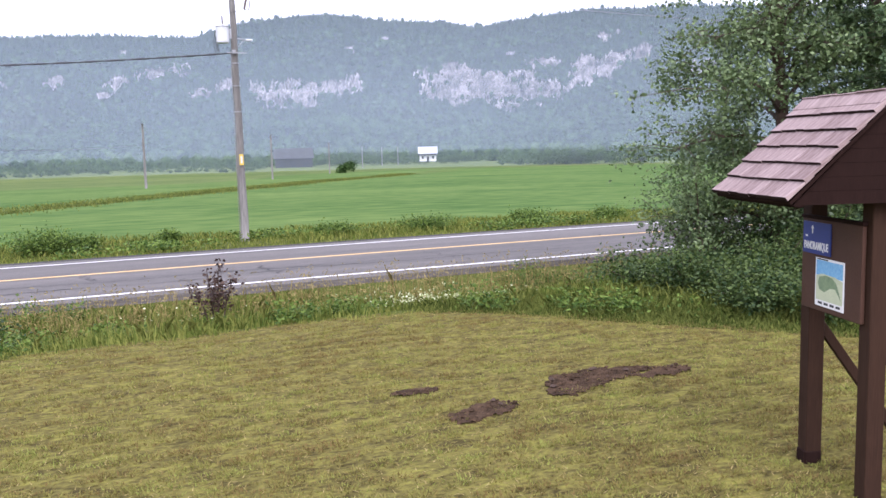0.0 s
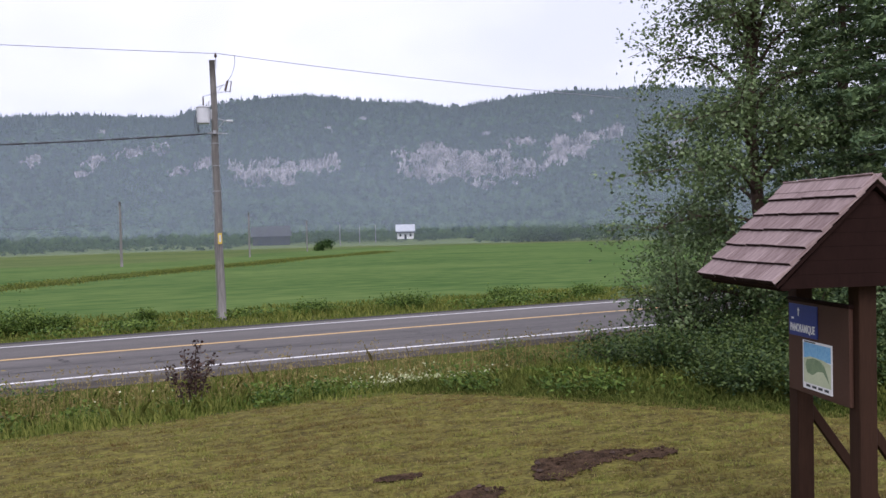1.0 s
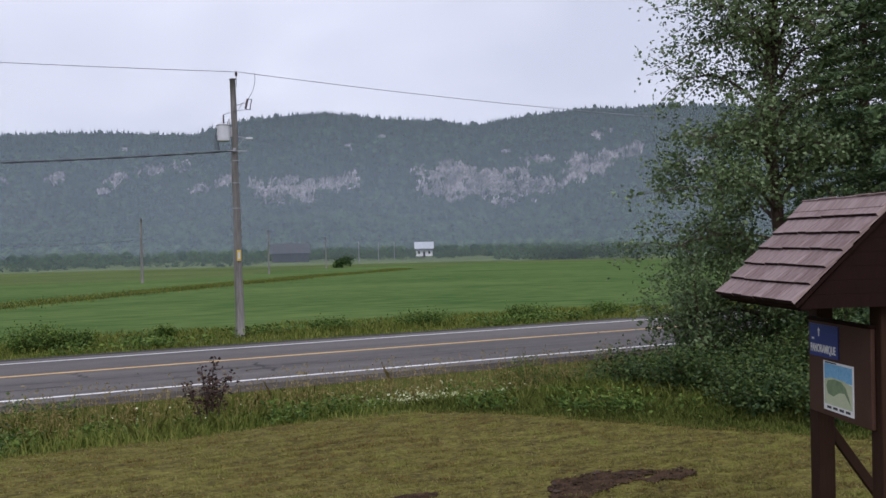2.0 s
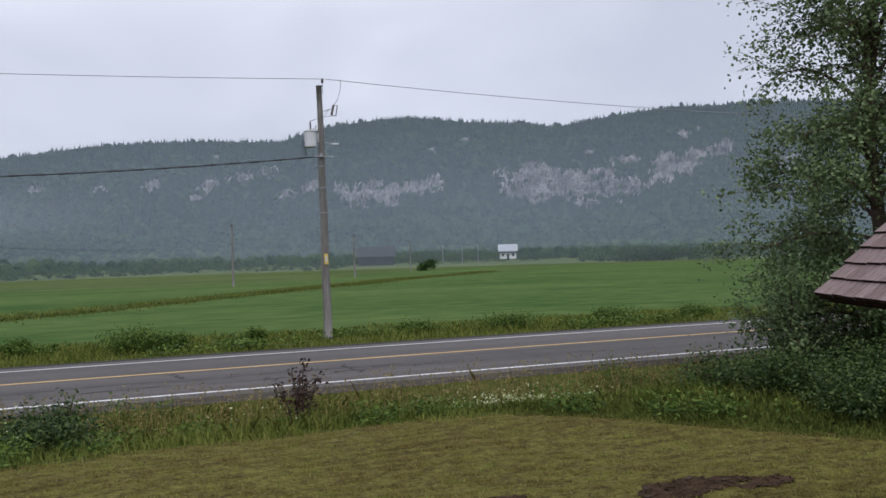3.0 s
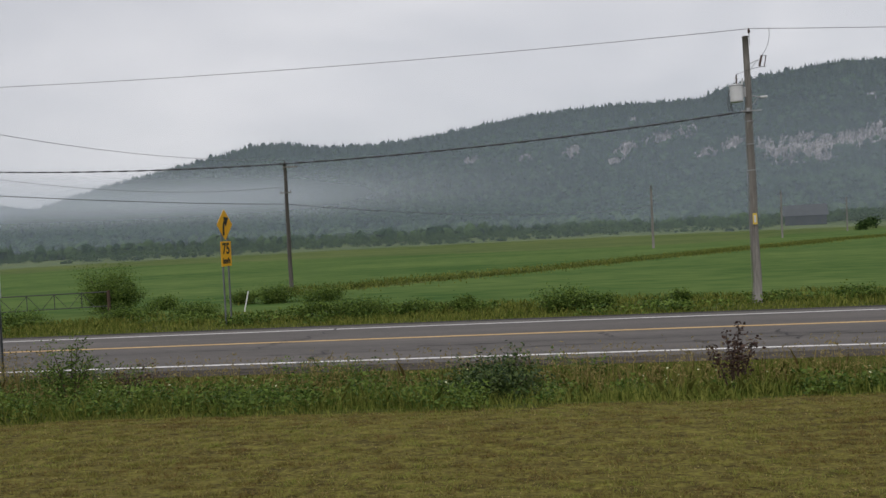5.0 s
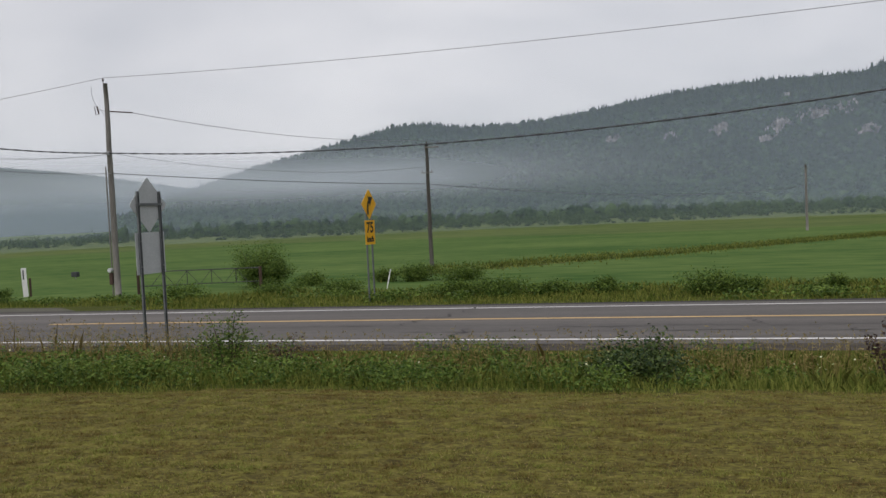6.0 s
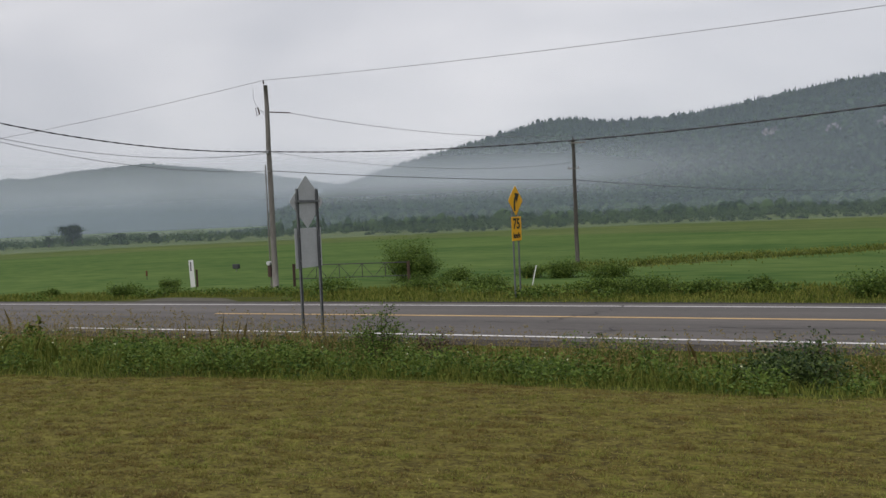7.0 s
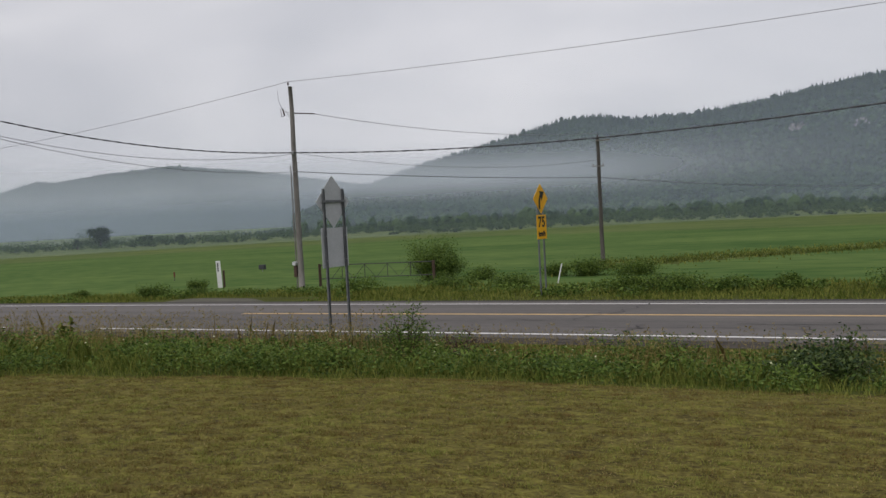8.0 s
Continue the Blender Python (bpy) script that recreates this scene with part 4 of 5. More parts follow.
def warning_sign():
    """Local frame: x across the plate, -y towards the reader."""
    p = thing("road_sign", pose(-10.38, 27.25, -0.40, 0, 0, 82), "yellow diamond bend warning sign with a speed plate on two posts", "road sign", "bend signs")
    for x in (-0.18, 0.18):
        sign_post(p, x, 3.3)
    bm = diamond(0.50, 0.012)
    bmesh.ops.translate(bm, vec=(0, -0.030, 3.24), verts=bm.verts)
    d = part("diamond_plate", bm, M["yellow_sign"], p, "yellow diamond plate with a black bent arrow")
    bm = bmesh.new()
    # arrow that rises and bends to the reader's right
    add_tube_flat = [(-0.10, 2.90), (-0.10, 3.08), (-0.085, 3.20), (-0.04, 3.30), (0.03, 3.36)]
    left, right = [], []
    for i, (x, z) in enumerate(add_tube_flat):
        x0, z0 = add_tube_flat[max(i - 1, 0)]
        x1, z1 = add_tube_flat[min(i + 1, len(add_tube_flat) - 1)]
        t = Vector((x1 - x0, z1 - z0)).normalized() * 0.058
        left.append(bm.verts.new((x - t.y, -0.034, z + t.x)))
        right.append(bm.verts.new((x + t.y, -0.034, z - t.x)))
    for i in range(len(left) - 1):
        bm.faces.new((left[i], right[i], right[i + 1], left[i + 1]))
    bm.faces.new([bm.verts.new(v) for v in ((-0.08, -0.0345, 3.50), (0.06, -0.0345, 3.17), (0.25, -0.0345, 3.47))])
    part("arrow", bm, M["black_paint"], d)
    t = part("speed_plate", box((0.66, 0.012, 0.80), (0, -0.024, 2.31), bevel=0.004), M["yellow_sign"], p, "yellow advisory speed plate")
    for body, size, z in (("75", 0.42, 2.46), ("km/h", 0.20, 2.08)):
        cu = bpy.data.curves.new("lettering", "FONT")
        cu.body, cu.size, cu.align_x, cu.align_y, cu.extrude, cu.offset = body, size, "CENTER", "CENTER", 0.001, 0.012
        ob = new("lettering", cu)
        me = bpy.data.meshes.new_from_object(ob)
        bpy.data.objects.remove(ob)
        me.transform(Matrix.Diagonal((1.15, 1.15, 1, 1)))
        me.materials.clear()
        me.materials.append(M["black_paint"])
        ob = new("lettering", me)
        ob.parent = t
        ob.matrix_local = Matrix.Translation((0, -0.0325, z)) @ pose(0, 0, 0, 90, 0, 0)
    return p


def sign_back():
    p = thing("road_sign", pose(-10.47, 15.1, -0.12, 0, 0, -95), "unpainted metal back of a diamond road sign on two steel posts", "road sign", "bend signs")
    for x in (-0.32, 0.32):
        sign_post(p, x, 3.28)
    bm = diamond(0.55, 0.01)
    bmesh.ops.translate(bm, vec=(0, -0.016, 3.01), verts=bm.verts)
    part("diamond_plate", bm, M["aluminium"], p, "bare aluminium diamond plate")
    part("plate", box((0.86, 0.01, 0.82), (0, -0.012, 2.06), bevel=0.003), M["aluminium"], p)
    part("cross_rail", box((0.74, 0.03, 0.05), (0, 0.03, 3.02)), M["post_steel"], p)
    for x in (-0.32, 0.32):
        for z in (1.8, 2.3, 3.02):
            part("bolt", tube([(x, 0.0, z), (x, 0.05, z)], 0.014, 6), M["steel"], p)
    return p


warning_sign()
sign_back()


# ---------------------------------------------------------------- gate, marker posts
def make_gate():
    g = thing("field_gate", pose(-23.76, 33.7, -0.58, 0, 0, 16.8), "low dark iron gate at the edge of the field", "gate")
    L = 5.4
    part("gate_post", tube([(0, 0, 0), (0, 0, 1.05)], 0.07, 8), M["twig"], g)
    part("gate_post", tube([(L, 0, 0), (L, 0, 1.0)], 0.07, 8), M["twig"], g)
    part("rail", tube([(0, 0, 0.98), (L, 0, 0.95)], 0.025, 6), M["wire"], g)
    part("rail", tube([(0, 0, 0.35), (L, 0, 0.35)], 0.02, 6), M["wire"], g)
    for i in range(1, 5):
        x = L * i / 5
        part("stile", tube([(x, 0, 0.33), (x, 0, 0.97)], 0.018, 6), M["wire"], g)
        for s in (-1, 1):
            part("strut", tube([(x, 0, 0.95), (x + s * 0.5, 0, 0.37)], 0.012, 5), M["wire"], g)
    return g


make_gate()
mp_ = thing("marker_post", pose(-29.35, 33.2, -0.55, 0, 0, 40), "white painted marker board post beside a field entrance", "marker post")
part("board", box((0.22, 0.05, 1.32), (0, 0, 0.66), Matrix.Rotation(radians(-2), 4, "Y"), bevel=0.01), M["white_paint"], mp_)
part("prop", box((0.10, 0.08, 0.85), (0.22, 0.08, 0.42), bevel=0.01), M["twig"], mp_)
for i in range(4):
    part("print_bar", box((0.06, 0.004, 0.10), (-0.04, -0.028, 0.85 + i * 0.11)), M["barn_roof"], mp_)
om = thing("field_marker", pose(-41.84, 43.25, float(height(-41.84, 43.25))), "small rusty brown marker stake in the crop", "marker stake")
part("stake", box((0.09, 0.09, 0.34), (0, 0, 0.42), bevel=0.01), M["orange"], om)
part("rod", tube([(0, 0, 0), (0, 0, 0.3)], 0.02, 6), M["wire"], om)
fb = thing("field_box", pose(-41.6, 52.1, float(height(-41.6, 52.1))), "small blue-grey box standing in the crop", "box")
part("casing", box((0.5, 0.3, 0.35), (0, 0, 0.35), bevel=0.03), M["barn_roof"], fb)
part("stand", tube([(0, 0, 0), (0, 0, 0.2)], 0.03, 6), M["steel"], fb)
rod = tagged(part("marker_rod", tube([(-12.1, 33.6, -0.55), (-11.9, 33.6, 0.25)], 0.025, 6), M["white_paint"]), "pale leaning plastic rod in the verge", "rod")


# ---------------------------------------------------------------- farm buildings across the fields
def barn():
    x, y = 400 * math.sin(radians(15.9)), 400 * math.cos(radians(15.9))
    b = thing("barn", pose(x, y, -5.4, 0, 0, -16), "low dark grey barn with a dull tin roof, across the fields", "barn")
    part("wall", box((16.2, 9, 4.4), (0, 0, 2.2)), M["barn_board"], b)
    bm = prism([(-9, 4.2), (-8.6, 8.6), (8.2, 8.9), (9.0, 4.2)], 0.4)
    bmesh.ops.translate(bm, vec=(0, -5.0, 0), verts=bm.verts)
    for v in bm.verts:
        if v.co.z > 6:
            v.co.y += 4.6
    part("roof", bm, M["barn_roof"], b)
    part("roof", box((17, 0.3, 6), (0, 2.8, 6.4), Matrix.Rotation(radians(45), 4, "X")), M["barn_roof"], b)
    for i in range(3):
        part("door", box((1.6, 0.2, 2.4), (-5 + i * 5, -4.55, 1.2)), M["glass"], b)
    return b


def house():
    x, y = 400 * math.sin(radians(24.5)), 400 * math.cos(radians(24.5))
    h = thing("house", pose(x, y, -3.8, 0, 0, -24), "small white farmhouse with a white tin roof and porch", "house")
    part("wall", box((7.4, 6.5, 3.4), (0, 0, 1.7)), M["white_paint"], h)
    for s in (-1, 1):
        part("roof", box((8.8, 4.6, 0.2), (0, s * 2.0, 4.9), Matrix.Rotation(radians(-s * 42), 4, "X")), M["house_roof"], h)
    for s in (-1, 1):
        bm = prism([(-3.2, 3.4), (3.2, 3.4), (0, 6.2)], 0.2)
        bmesh.ops.rotate(bm, cent=(0, 0, 0), matrix=Matrix.Rotation(radians(90), 3, "Z"), verts=bm.verts)
        bmesh.ops.translate(bm, vec=(s * 3.6, 0, 0), verts=bm.verts)
        part("gable", bm, M["white_paint"], h)
    part("porch_roof", box((8.4, 1.8, 0.15), (0, -4.0, 2.9), Matrix.Rotation(radians(12), 4, "X")), M["barn_roof"], h)
    for i in range(4):
        part("porch_post", box((0.16, 0.16, 2.8), (-3.6 + i * 2.4, -4.6, 1.4)), M["white_paint"], h)
    for i in (-2.3, 2.3):
        w = part("window", box((1.1, 0.12, 1.4), (i, -3.27, 1.7)), M["white_paint"], h)
        part("pane", box((0.9, 0.06, 1.2), (i, -3.33, 1.7)), M["glass"], w)
    part("door", box((1.0, 0.12, 2.1), (0, -3.27, 1.05)), M["barn_board"], h)
    return h


barn()
house()
# ---------------------------------------------------------------- plants: quick makers of many leaves and blades
def fast_mesh(name, verts, sizes, mat):
    """verts: all corners, face by face; sizes: corners of each face."""
    me = bpy.data.meshes.new(name)
    n, sizes = len(verts), np.asarray(sizes, dtype=np.int32)
    me.vertices.add(n)
    me.vertices.foreach_set("co", np.asarray(verts, dtype=np.float32).ravel())
    me.loops.add(n)
    me.loops.foreach_set("vertex_index", np.arange(n, dtype=np.int32))
    me.polygons.add(len(sizes))
    me.polygons.foreach_set("loop_start", np.concatenate([[0], np.cumsum(sizes)[:-1]]).astype(np.int32))
    me.update(calc_edges=True)
    me.materials.append(mat)
    return me


def leaves(rs, centres, length, width, droop=0.3, up=0.5):
    """A bent-diamond leaf at each centre, turned at random; droop points the tips down, up turns the faces to the sky."""
    n = len(centres)
    d = rs.normal(size=(n, 3))
    d[:, 2] = d[:, 2] * 0.5 - droop
    d /= np.linalg.norm(d, axis=1, keepdims=True)
    nrm = rs.normal(size=(n, 3)) + np.array([0, 0, up])
    side = np.cross(d, nrm)
    side /= np.linalg.norm(side, axis=1, keepdims=True) + 1e-9
    L = (length * rs.uniform(0.65, 1.3, n))[:, None]
    W = (width * rs.uniform(0.65, 1.3, n))[:, None]
    q = np.stack([centres - d * L * 0.5, centres + side * W * 0.5 + d * L * 0.05, centres + d * L * 0.5, centres - side * W * 0.5 + d * L * 0.05], 1)
    return q.reshape(-1, 3)


def blades(rs, x, y, z, length, width, lean=0.35):
    """Pointed grass blades, each one bent triangle pair."""
    n = len(x)
    a = rs.uniform(0, 6.283, n)
    b = rs.uniform(0, 6.283, n)
    ln = lean * rs.uniform(0.2, 1.2, n) * length
    base = np.stack([x, y, z], -1)
    s = np.stack([np.cos(a), np.sin(a), 0 * a], -1) * (width * 0.5)[:, None]
    mid = base + np.stack([np.cos(b) * ln * 0.3, np.sin(b) * ln * 0.3, length * 0.6], -1)
    tip = base + np.stack([np.cos(b) * ln, np.sin(b) * ln, length * rs.uniform(0.85, 1.0, n)], -1)
    return np.stack([base - s, base + s, mid + s * 0.7, tip, mid - s * 0.7], 1).reshape(-1, 3)


def stuff(name, verts, per_face, mat, label, category):
    ob = new(name, fast_mesh(name, verts, np.full(len(verts) // per_face, per_face), mat))
    return tagged(ob, label, category, kind="stuff")


def crown_part(name, verts, mat, parent, label=""):
    ob = new(name, fast_mesh(name, verts, np.full(len(verts) // 4, 4), mat))
    ob.parent = parent
    if label:
        ob["label"] = label
    return ob


# ---------------------------------------------------------------- mown lawn
SOIL = [(3.75, 5.58, 0.46, 0.25, 0.7), (4.15, 5.60, 0.50, 0.17, 0.1), (4.50, 5.44, 0.34, 0.15, 0.2), (2.74, 5.24, 0.36, 0.17, 0.35), (2.58, 5.98, 0.20, 0.09, 0.0), (-3.5, 4.85, 0.6, 0.2, -0.3)]


def soil_mask(x, y):
    m = np.zeros_like(x)
    for cx, cy, a, b, t in SOIL:
        u = (x - cx) * math.cos(t) + (y - cy) * math.sin(t)
        v = -(x - cx) * math.sin(t) + (y - cy) * math.cos(t)
        m = np.maximum(m, 1.3 - (u / a) ** 2 - (v / b) ** 2 + 0.55 * waves(x, y, 0.16, 31))
    return m


def make_lawn():
    """Tufts of short blades, in mowing rows that run along the lawn's edge."""
    rs = np.random.RandomState(41)
    n = 36000
    y = np.where(rs.rand(n) < 0.13, 2.6 - 5.0 * rs.rand(n) ** 1.5, 2.6 + 7.2 * rs.rand(n) ** 1.15)
    x = rs.uniform(-15, 8.6, n) * (0.55 + 0.055 * np.abs(y))
    row = 0.5 + 0.5 * np.sin((lawn_edge(np.minimum(x, 4.3)) - y + 0.10 * waves(x, y, 1.6, 34)) * 2 * math.pi / 0.27)
    worn = smoothstep(0.1, 0.9, waves(x, y * 1.3, 1.2, 77)) * smoothstep(-3, 1.5, x)
    keep = (y < lawn_edge(x) + 0.2) & (rs.rand(n) < (0.34 + 0.66 * row) * (1 - 0.5 * worn))
    keep &= soil_mask(x, y) < 0.75 + rs.uniform(-0.45, 0.45, n)
    x, y, row = x[keep], y[keep], row[keep]
    k = 20
    size = rs.uniform(0.028, 0.072, len(x)) * (0.7 + 0.5 * row)
    a, rad = rs.uniform(0, 6.283, len(x) * k), np.sqrt(rs.rand(len(x) * k))
    r = rad * size.repeat(k)
    bx, by = x.repeat(k) + 1.5 * r * np.cos(a), y.repeat(k) + r * np.sin(a)
    length = rs.uniform(0.55, 1.1, len(bx)) * (0.010 + 0.36 * size.repeat(k)) * (1.15 - 0.5 * rad)
    out = length * (0.25 + 0.8 * rad)
    base = np.stack([bx, by, height(bx, by) - 0.004], -1)
    b = rs.uniform(0, 6.283, len(bx))
    side = np.stack([np.cos(b), np.sin(b), 0 * b], -1) * rs.uniform(0.0035, 0.007, len(bx))[:, None]
    lean = a + rs.normal(0, 0.7, len(bx))
    tip = base + np.stack([np.cos(lean) * out, np.sin(lean) * out, length], -1)
    stuff("lawn_grass", np.stack([base - side, base + side, tip], 1).reshape(-1, 3), 3, M["lawn_blade"], "short tufted mown grass, olive green with brownish patches", "grass")
    # thin flat thatch between the tufts
    n = 45000
    y = 2.4 + 7.4 * rs.rand(n) ** 1.2
    x = rs.uniform(-15, 8.6, n) * (0.55 + 0.055 * y)
    ok = (y < lawn_edge(x) + 0.1) & (soil_mask(x, y) < 0.55)
    x, y = x[ok], y[ok]
    a = rs.uniform(0, 6.283, len(x))
    base = np.stack([x, y, height(x, y) + 0.001], -1)
    side = np.stack([-np.sin(a), np.cos(a), 0 * a], -1) * 0.004
    tip = base + np.stack([np.cos(a), np.sin(a), rs.uniform(0.1, 0.5, len(x))], -1) * rs.uniform(0.02, 0.04, len(x))[:, None]
    stuff("lawn_thatch", np.stack([base - side, base + side, tip], 1).reshape(-1, 3), 3, M["dry_blade"], "straw-coloured clippings lying in the mown grass", "grass")


make_lawn()


def make_soil():
    rs = np.random.RandomState(44)
    xs, ys = np.meshgrid(np.linspace(2.1, 5.0, 110), np.linspace(4.7, 6.5, 80))
    m = soil_mask(xs, ys)
    z = height(xs, ys) + np.where(m > 0.45, 0.006 + 0.016 * rs.rand(*xs.shape) * np.clip(m, 0, 1), -0.03)
    i = np.arange(xs.size).reshape(xs.shape)
    f = np.stack([i[:-1, :-1], i[:-1, 1:], i[1:, 1:], i[1:, :-1]], -1)
    ok = (m[:-1, :-1] > 0.4) & (m[1:, 1:] > 0.4)
    ob = link_mesh("bare_soil", np.stack([xs, ys, z], -1).reshape(-1, 3), f[ok], M["soil"])
    tagged(ob, "patches of bare dark soil worn into the lawn", "soil", kind="structure")
    V, F = [], []
    for _ in range(420):
        x, y = rs.uniform(2.2, 5.0), rs.uniform(4.8, 6.7)
        if soil_mask(np.array([x]), np.array([y]))[0] < 0.55:
            continue
        r = rs.uniform(0.008, 0.028)
        zz = float(height(x, y)) + 0.02
        b = len(V)
        for dx, dy, dz in ((1, 0, 0), (0, 1, 0), (-1, 0, 0), (0, -1, 0), (0, 0, 1), (0, 0, -1)):
            V.append((x + dx * r * rs.uniform(0.7, 1.6), y + dy * r * rs.uniform(0.7, 1.6), zz + dz * r * 0.7))
        for a, c in ((0, 1), (1, 2), (2, 3), (3, 0)):
            F += [(b + a, b + c, b + 4), (b + c, b + a, b + 5)]
    ob = link_mesh("soil_crumbs", V, F, [M["soil"], M["gravel"], M["twig"]], [0 if k // 8 % 6 else 2 for k in range(len(F))])
    tagged(ob, "loose clods, wood chips and pebbles on the bare soil", "soil crumbs", kind="stuff")


make_soil()


# ---------------------------------------------------------------- roadside weeds
def make_verge():
    rs = np.random.RandomState(51)
    # ditch grass between lawn and road
    n = 120000
    x = rs.uniform(-34, 16, n)
    edge, top = lawn_edge(x), road_y(x) - 0.85
    t = rs.rand(n)
    y = edge + 0.02 + (top - edge) * t
    y = np.where(x > 4.3, np.maximum(y, edge), y)
    clump = waves(x, y, 0.9, 52)
    keep = rs.rand(n) < np.clip(0.7 + 0.35 * clump, 0.2, 1)
    x, y, t, clump = x[keep], y[keep], t[keep], clump[keep]
    edge_t = np.clip(t * 6, 0.25, 1) * np.clip((1.02 - t) * 4, 0.10, 1)
    length = rs.uniform(0.12, 0.36, len(x)) * (1 + 0.3 * clump) * edge_t * np.where(x < -4, 1.15, np.where(x > 4.3, 0.6, 1.0))
    stuff("tall_grass", blades(rs, x, y, height(x, y), length, rs.uniform(0.008, 0.018, len(x)), 0.7), 5, M["blade"], "tall green grass along the ditch", "grass")
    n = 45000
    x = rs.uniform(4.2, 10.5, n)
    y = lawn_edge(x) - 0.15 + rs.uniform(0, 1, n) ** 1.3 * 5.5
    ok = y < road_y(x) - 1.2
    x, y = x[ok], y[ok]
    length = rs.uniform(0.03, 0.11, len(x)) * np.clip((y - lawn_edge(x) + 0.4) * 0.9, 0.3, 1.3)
    # blades in the darkened tone that imitates shade below the crowns
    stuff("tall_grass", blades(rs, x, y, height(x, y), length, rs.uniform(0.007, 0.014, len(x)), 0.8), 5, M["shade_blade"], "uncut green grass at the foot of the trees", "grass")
    # broad-leaved weeds in patches
    n = 9500
    x = rs.uniform(-30, 12, n)
    edge, top = lawn_edge(x), road_y(x) - 1.0
    y = edge + 0.2 + (top - edge - 0.2) * rs.rand(n)
    ok = waves(x, y, 1.3, 53) + 0.5 * (x < -1) > 0.35
    x, y = x[ok], y[ok]
    k = 30
    h = rs.uniform(0.15, 0.42, len(x)) * np.where(x < -3, 1.05, 0.8)
    c = np.stack([np.repeat(x, k), np.repeat(y, k), np.repeat(height(x, y), k) + np.repeat(h, k) * rs.uniform(0.15, 1.05, len(x) * k)], -1)
    c[:, :2] += rs.normal(0, 0.10, (len(c), 2))
    stuff("roadside_weeds", leaves(rs, c, 0.060, 0.026, 0.25, 1.0), 4, M["bush_leaf"], "leafy green weeds filling the ditch", "weeds")
    # dry flowering stems
    n = 5200
    x = np.concatenate([rs.uniform(-24, -9, n // 2), rs.uniform(-9, 12, n // 2)])
    y = road_y(x) - rs.uniform(1.5, 3.6, n)
    length = rs.uniform(0.4, 0.85, n) * np.where(x < -9, 1.1, 0.75)
    stuff("dry_stems", blades(rs, x, y, height(x, y), length, rs.uniform(0.006, 0.012, n), 0.3), 5, M["dry_blade"], "straw-coloured flowering grass stems by the road", "grass")
    heads = np.stack([x, y, height(x, y) + length * 0.93], -1).repeat(4, 0) + rs.normal(0, 0.03, (n * 4, 3))
    stuff("seed_heads", leaves(rs, heads, 0.06, 0.016, -0.8, 0.2), 4, M["dry_blade"], "straw-coloured grass seed heads", "grass")
    # white flower patch
    c = np.stack([rs.normal(5.75, 0.80, 1300), rs.normal(12.7, 0.42, 1300), np.zeros(1300)], -1)
    c[:, 2] = height(c[:, 0], c[:, 1]) + rs.uniform(0.15, 0.44, 1300)
    stuff("white_flowers", leaves(rs, c, 0.055, 0.042, -0.3, 1.5), 4, M["flower"], "patch of creamy white wildflowers in the verge", "flowers")
    n = 260
    c = np.stack([rs.uniform(-24, 3, n), np.zeros(n), np.zeros(n)], -1)
    c[:, 1] = lawn_edge(c[:, 0]) + 0.5 + 3.2 * rs.rand(n)
    c[:, 2] = height(c[:, 0], c[:, 1]) + rs.uniform(0.3, 0.6, n)
    stuff("small_flowers", leaves(rs, c, 0.035, 0.028, -0.2, 2.0), 4, M["flower"], "scattered small white flower heads among the weeds", "flowers")
    # far verge
    n = 60000
    x = rs.uniform(-60, 45, n)
    d = 8.6 + 8.0 * rs.rand(n)
    y = road_y(x) + d
    keep = ~((x < -19) & (x > -27) & (d < 12.5))
    x, y, d = x[keep], y[keep], d[keep]
    length = rs.uniform(0.06, 0.24, len(x)) * np.clip((d - 7.6) * 0.3, 0.25, 1) * (1 + 0.4 * waves(x, y, 2.5, 55))
    stuff("far_verge_grass", blades(rs, x, y, height(x, y), length, rs.uniform(0.02, 0.04, len(x)), 0.7), 5, M["blade"], "uneven green grass on the far verge", "grass")
    n = 4200
    x = rs.uniform(-40, 45, n)
    y = road_y(x) + 9.4 + 5.5 * rs.rand(n)
    ok = (waves(x, y, 2.0, 56) > np.where(x > -3, 0.55, 0.3)) & ~((x < -19) & (x > -27) & (y < 29))
    x, y = x[ok], y[ok]
    k = 14
    c = np.stack([x.repeat(k), y.repeat(k), height(x, y).repeat(k) + rs.uniform(0.03, 0.32, len(x) * k)], -1)
    c[:, :2] += rs.normal(0, 0.16, (len(c), 2))
    stuff("far_verge_weeds", leaves(rs, c, 0.12, 0.07, 0.2, 1.0), 4, M["bush_leaf"], "leafy weeds on the far verge", "weeds")
    # weedy ditch between the crops
    n = 15000
    x = rs.uniform(-16, 75, n)
    y = field_ditch(x) + 1.5 * waves(x, x * 0, 9, 58) + np.where(rs.rand(n) < 0.4, rs.normal(-1.5, 0.5, n), rs.normal(2.0, 2.8, n))
    length = rs.uniform(0.05, 0.20, n) * (1 + 0.5 * waves(x, y, 4, 57))
    stuff("ditch_weeds", blades(rs, x, y, height(x, y), length, rs.uniform(0.03, 0.07, n), 0.8), 5, M["ditch"], "olive weeds along the ditch between fields", "weeds")
    y = field_ditch(x) + 1.5 * waves(x, x * 0, 9, 58) + rs.normal(2.5, 3.6, n)
    stuff("ditch_grass", blades(rs, x, y, height(x, y), length * 0.8, rs.uniform(0.04, 0.09, n), 0.6), 5, M["blade"], "green grass along the ditch between fields", "grass")


make_verge()


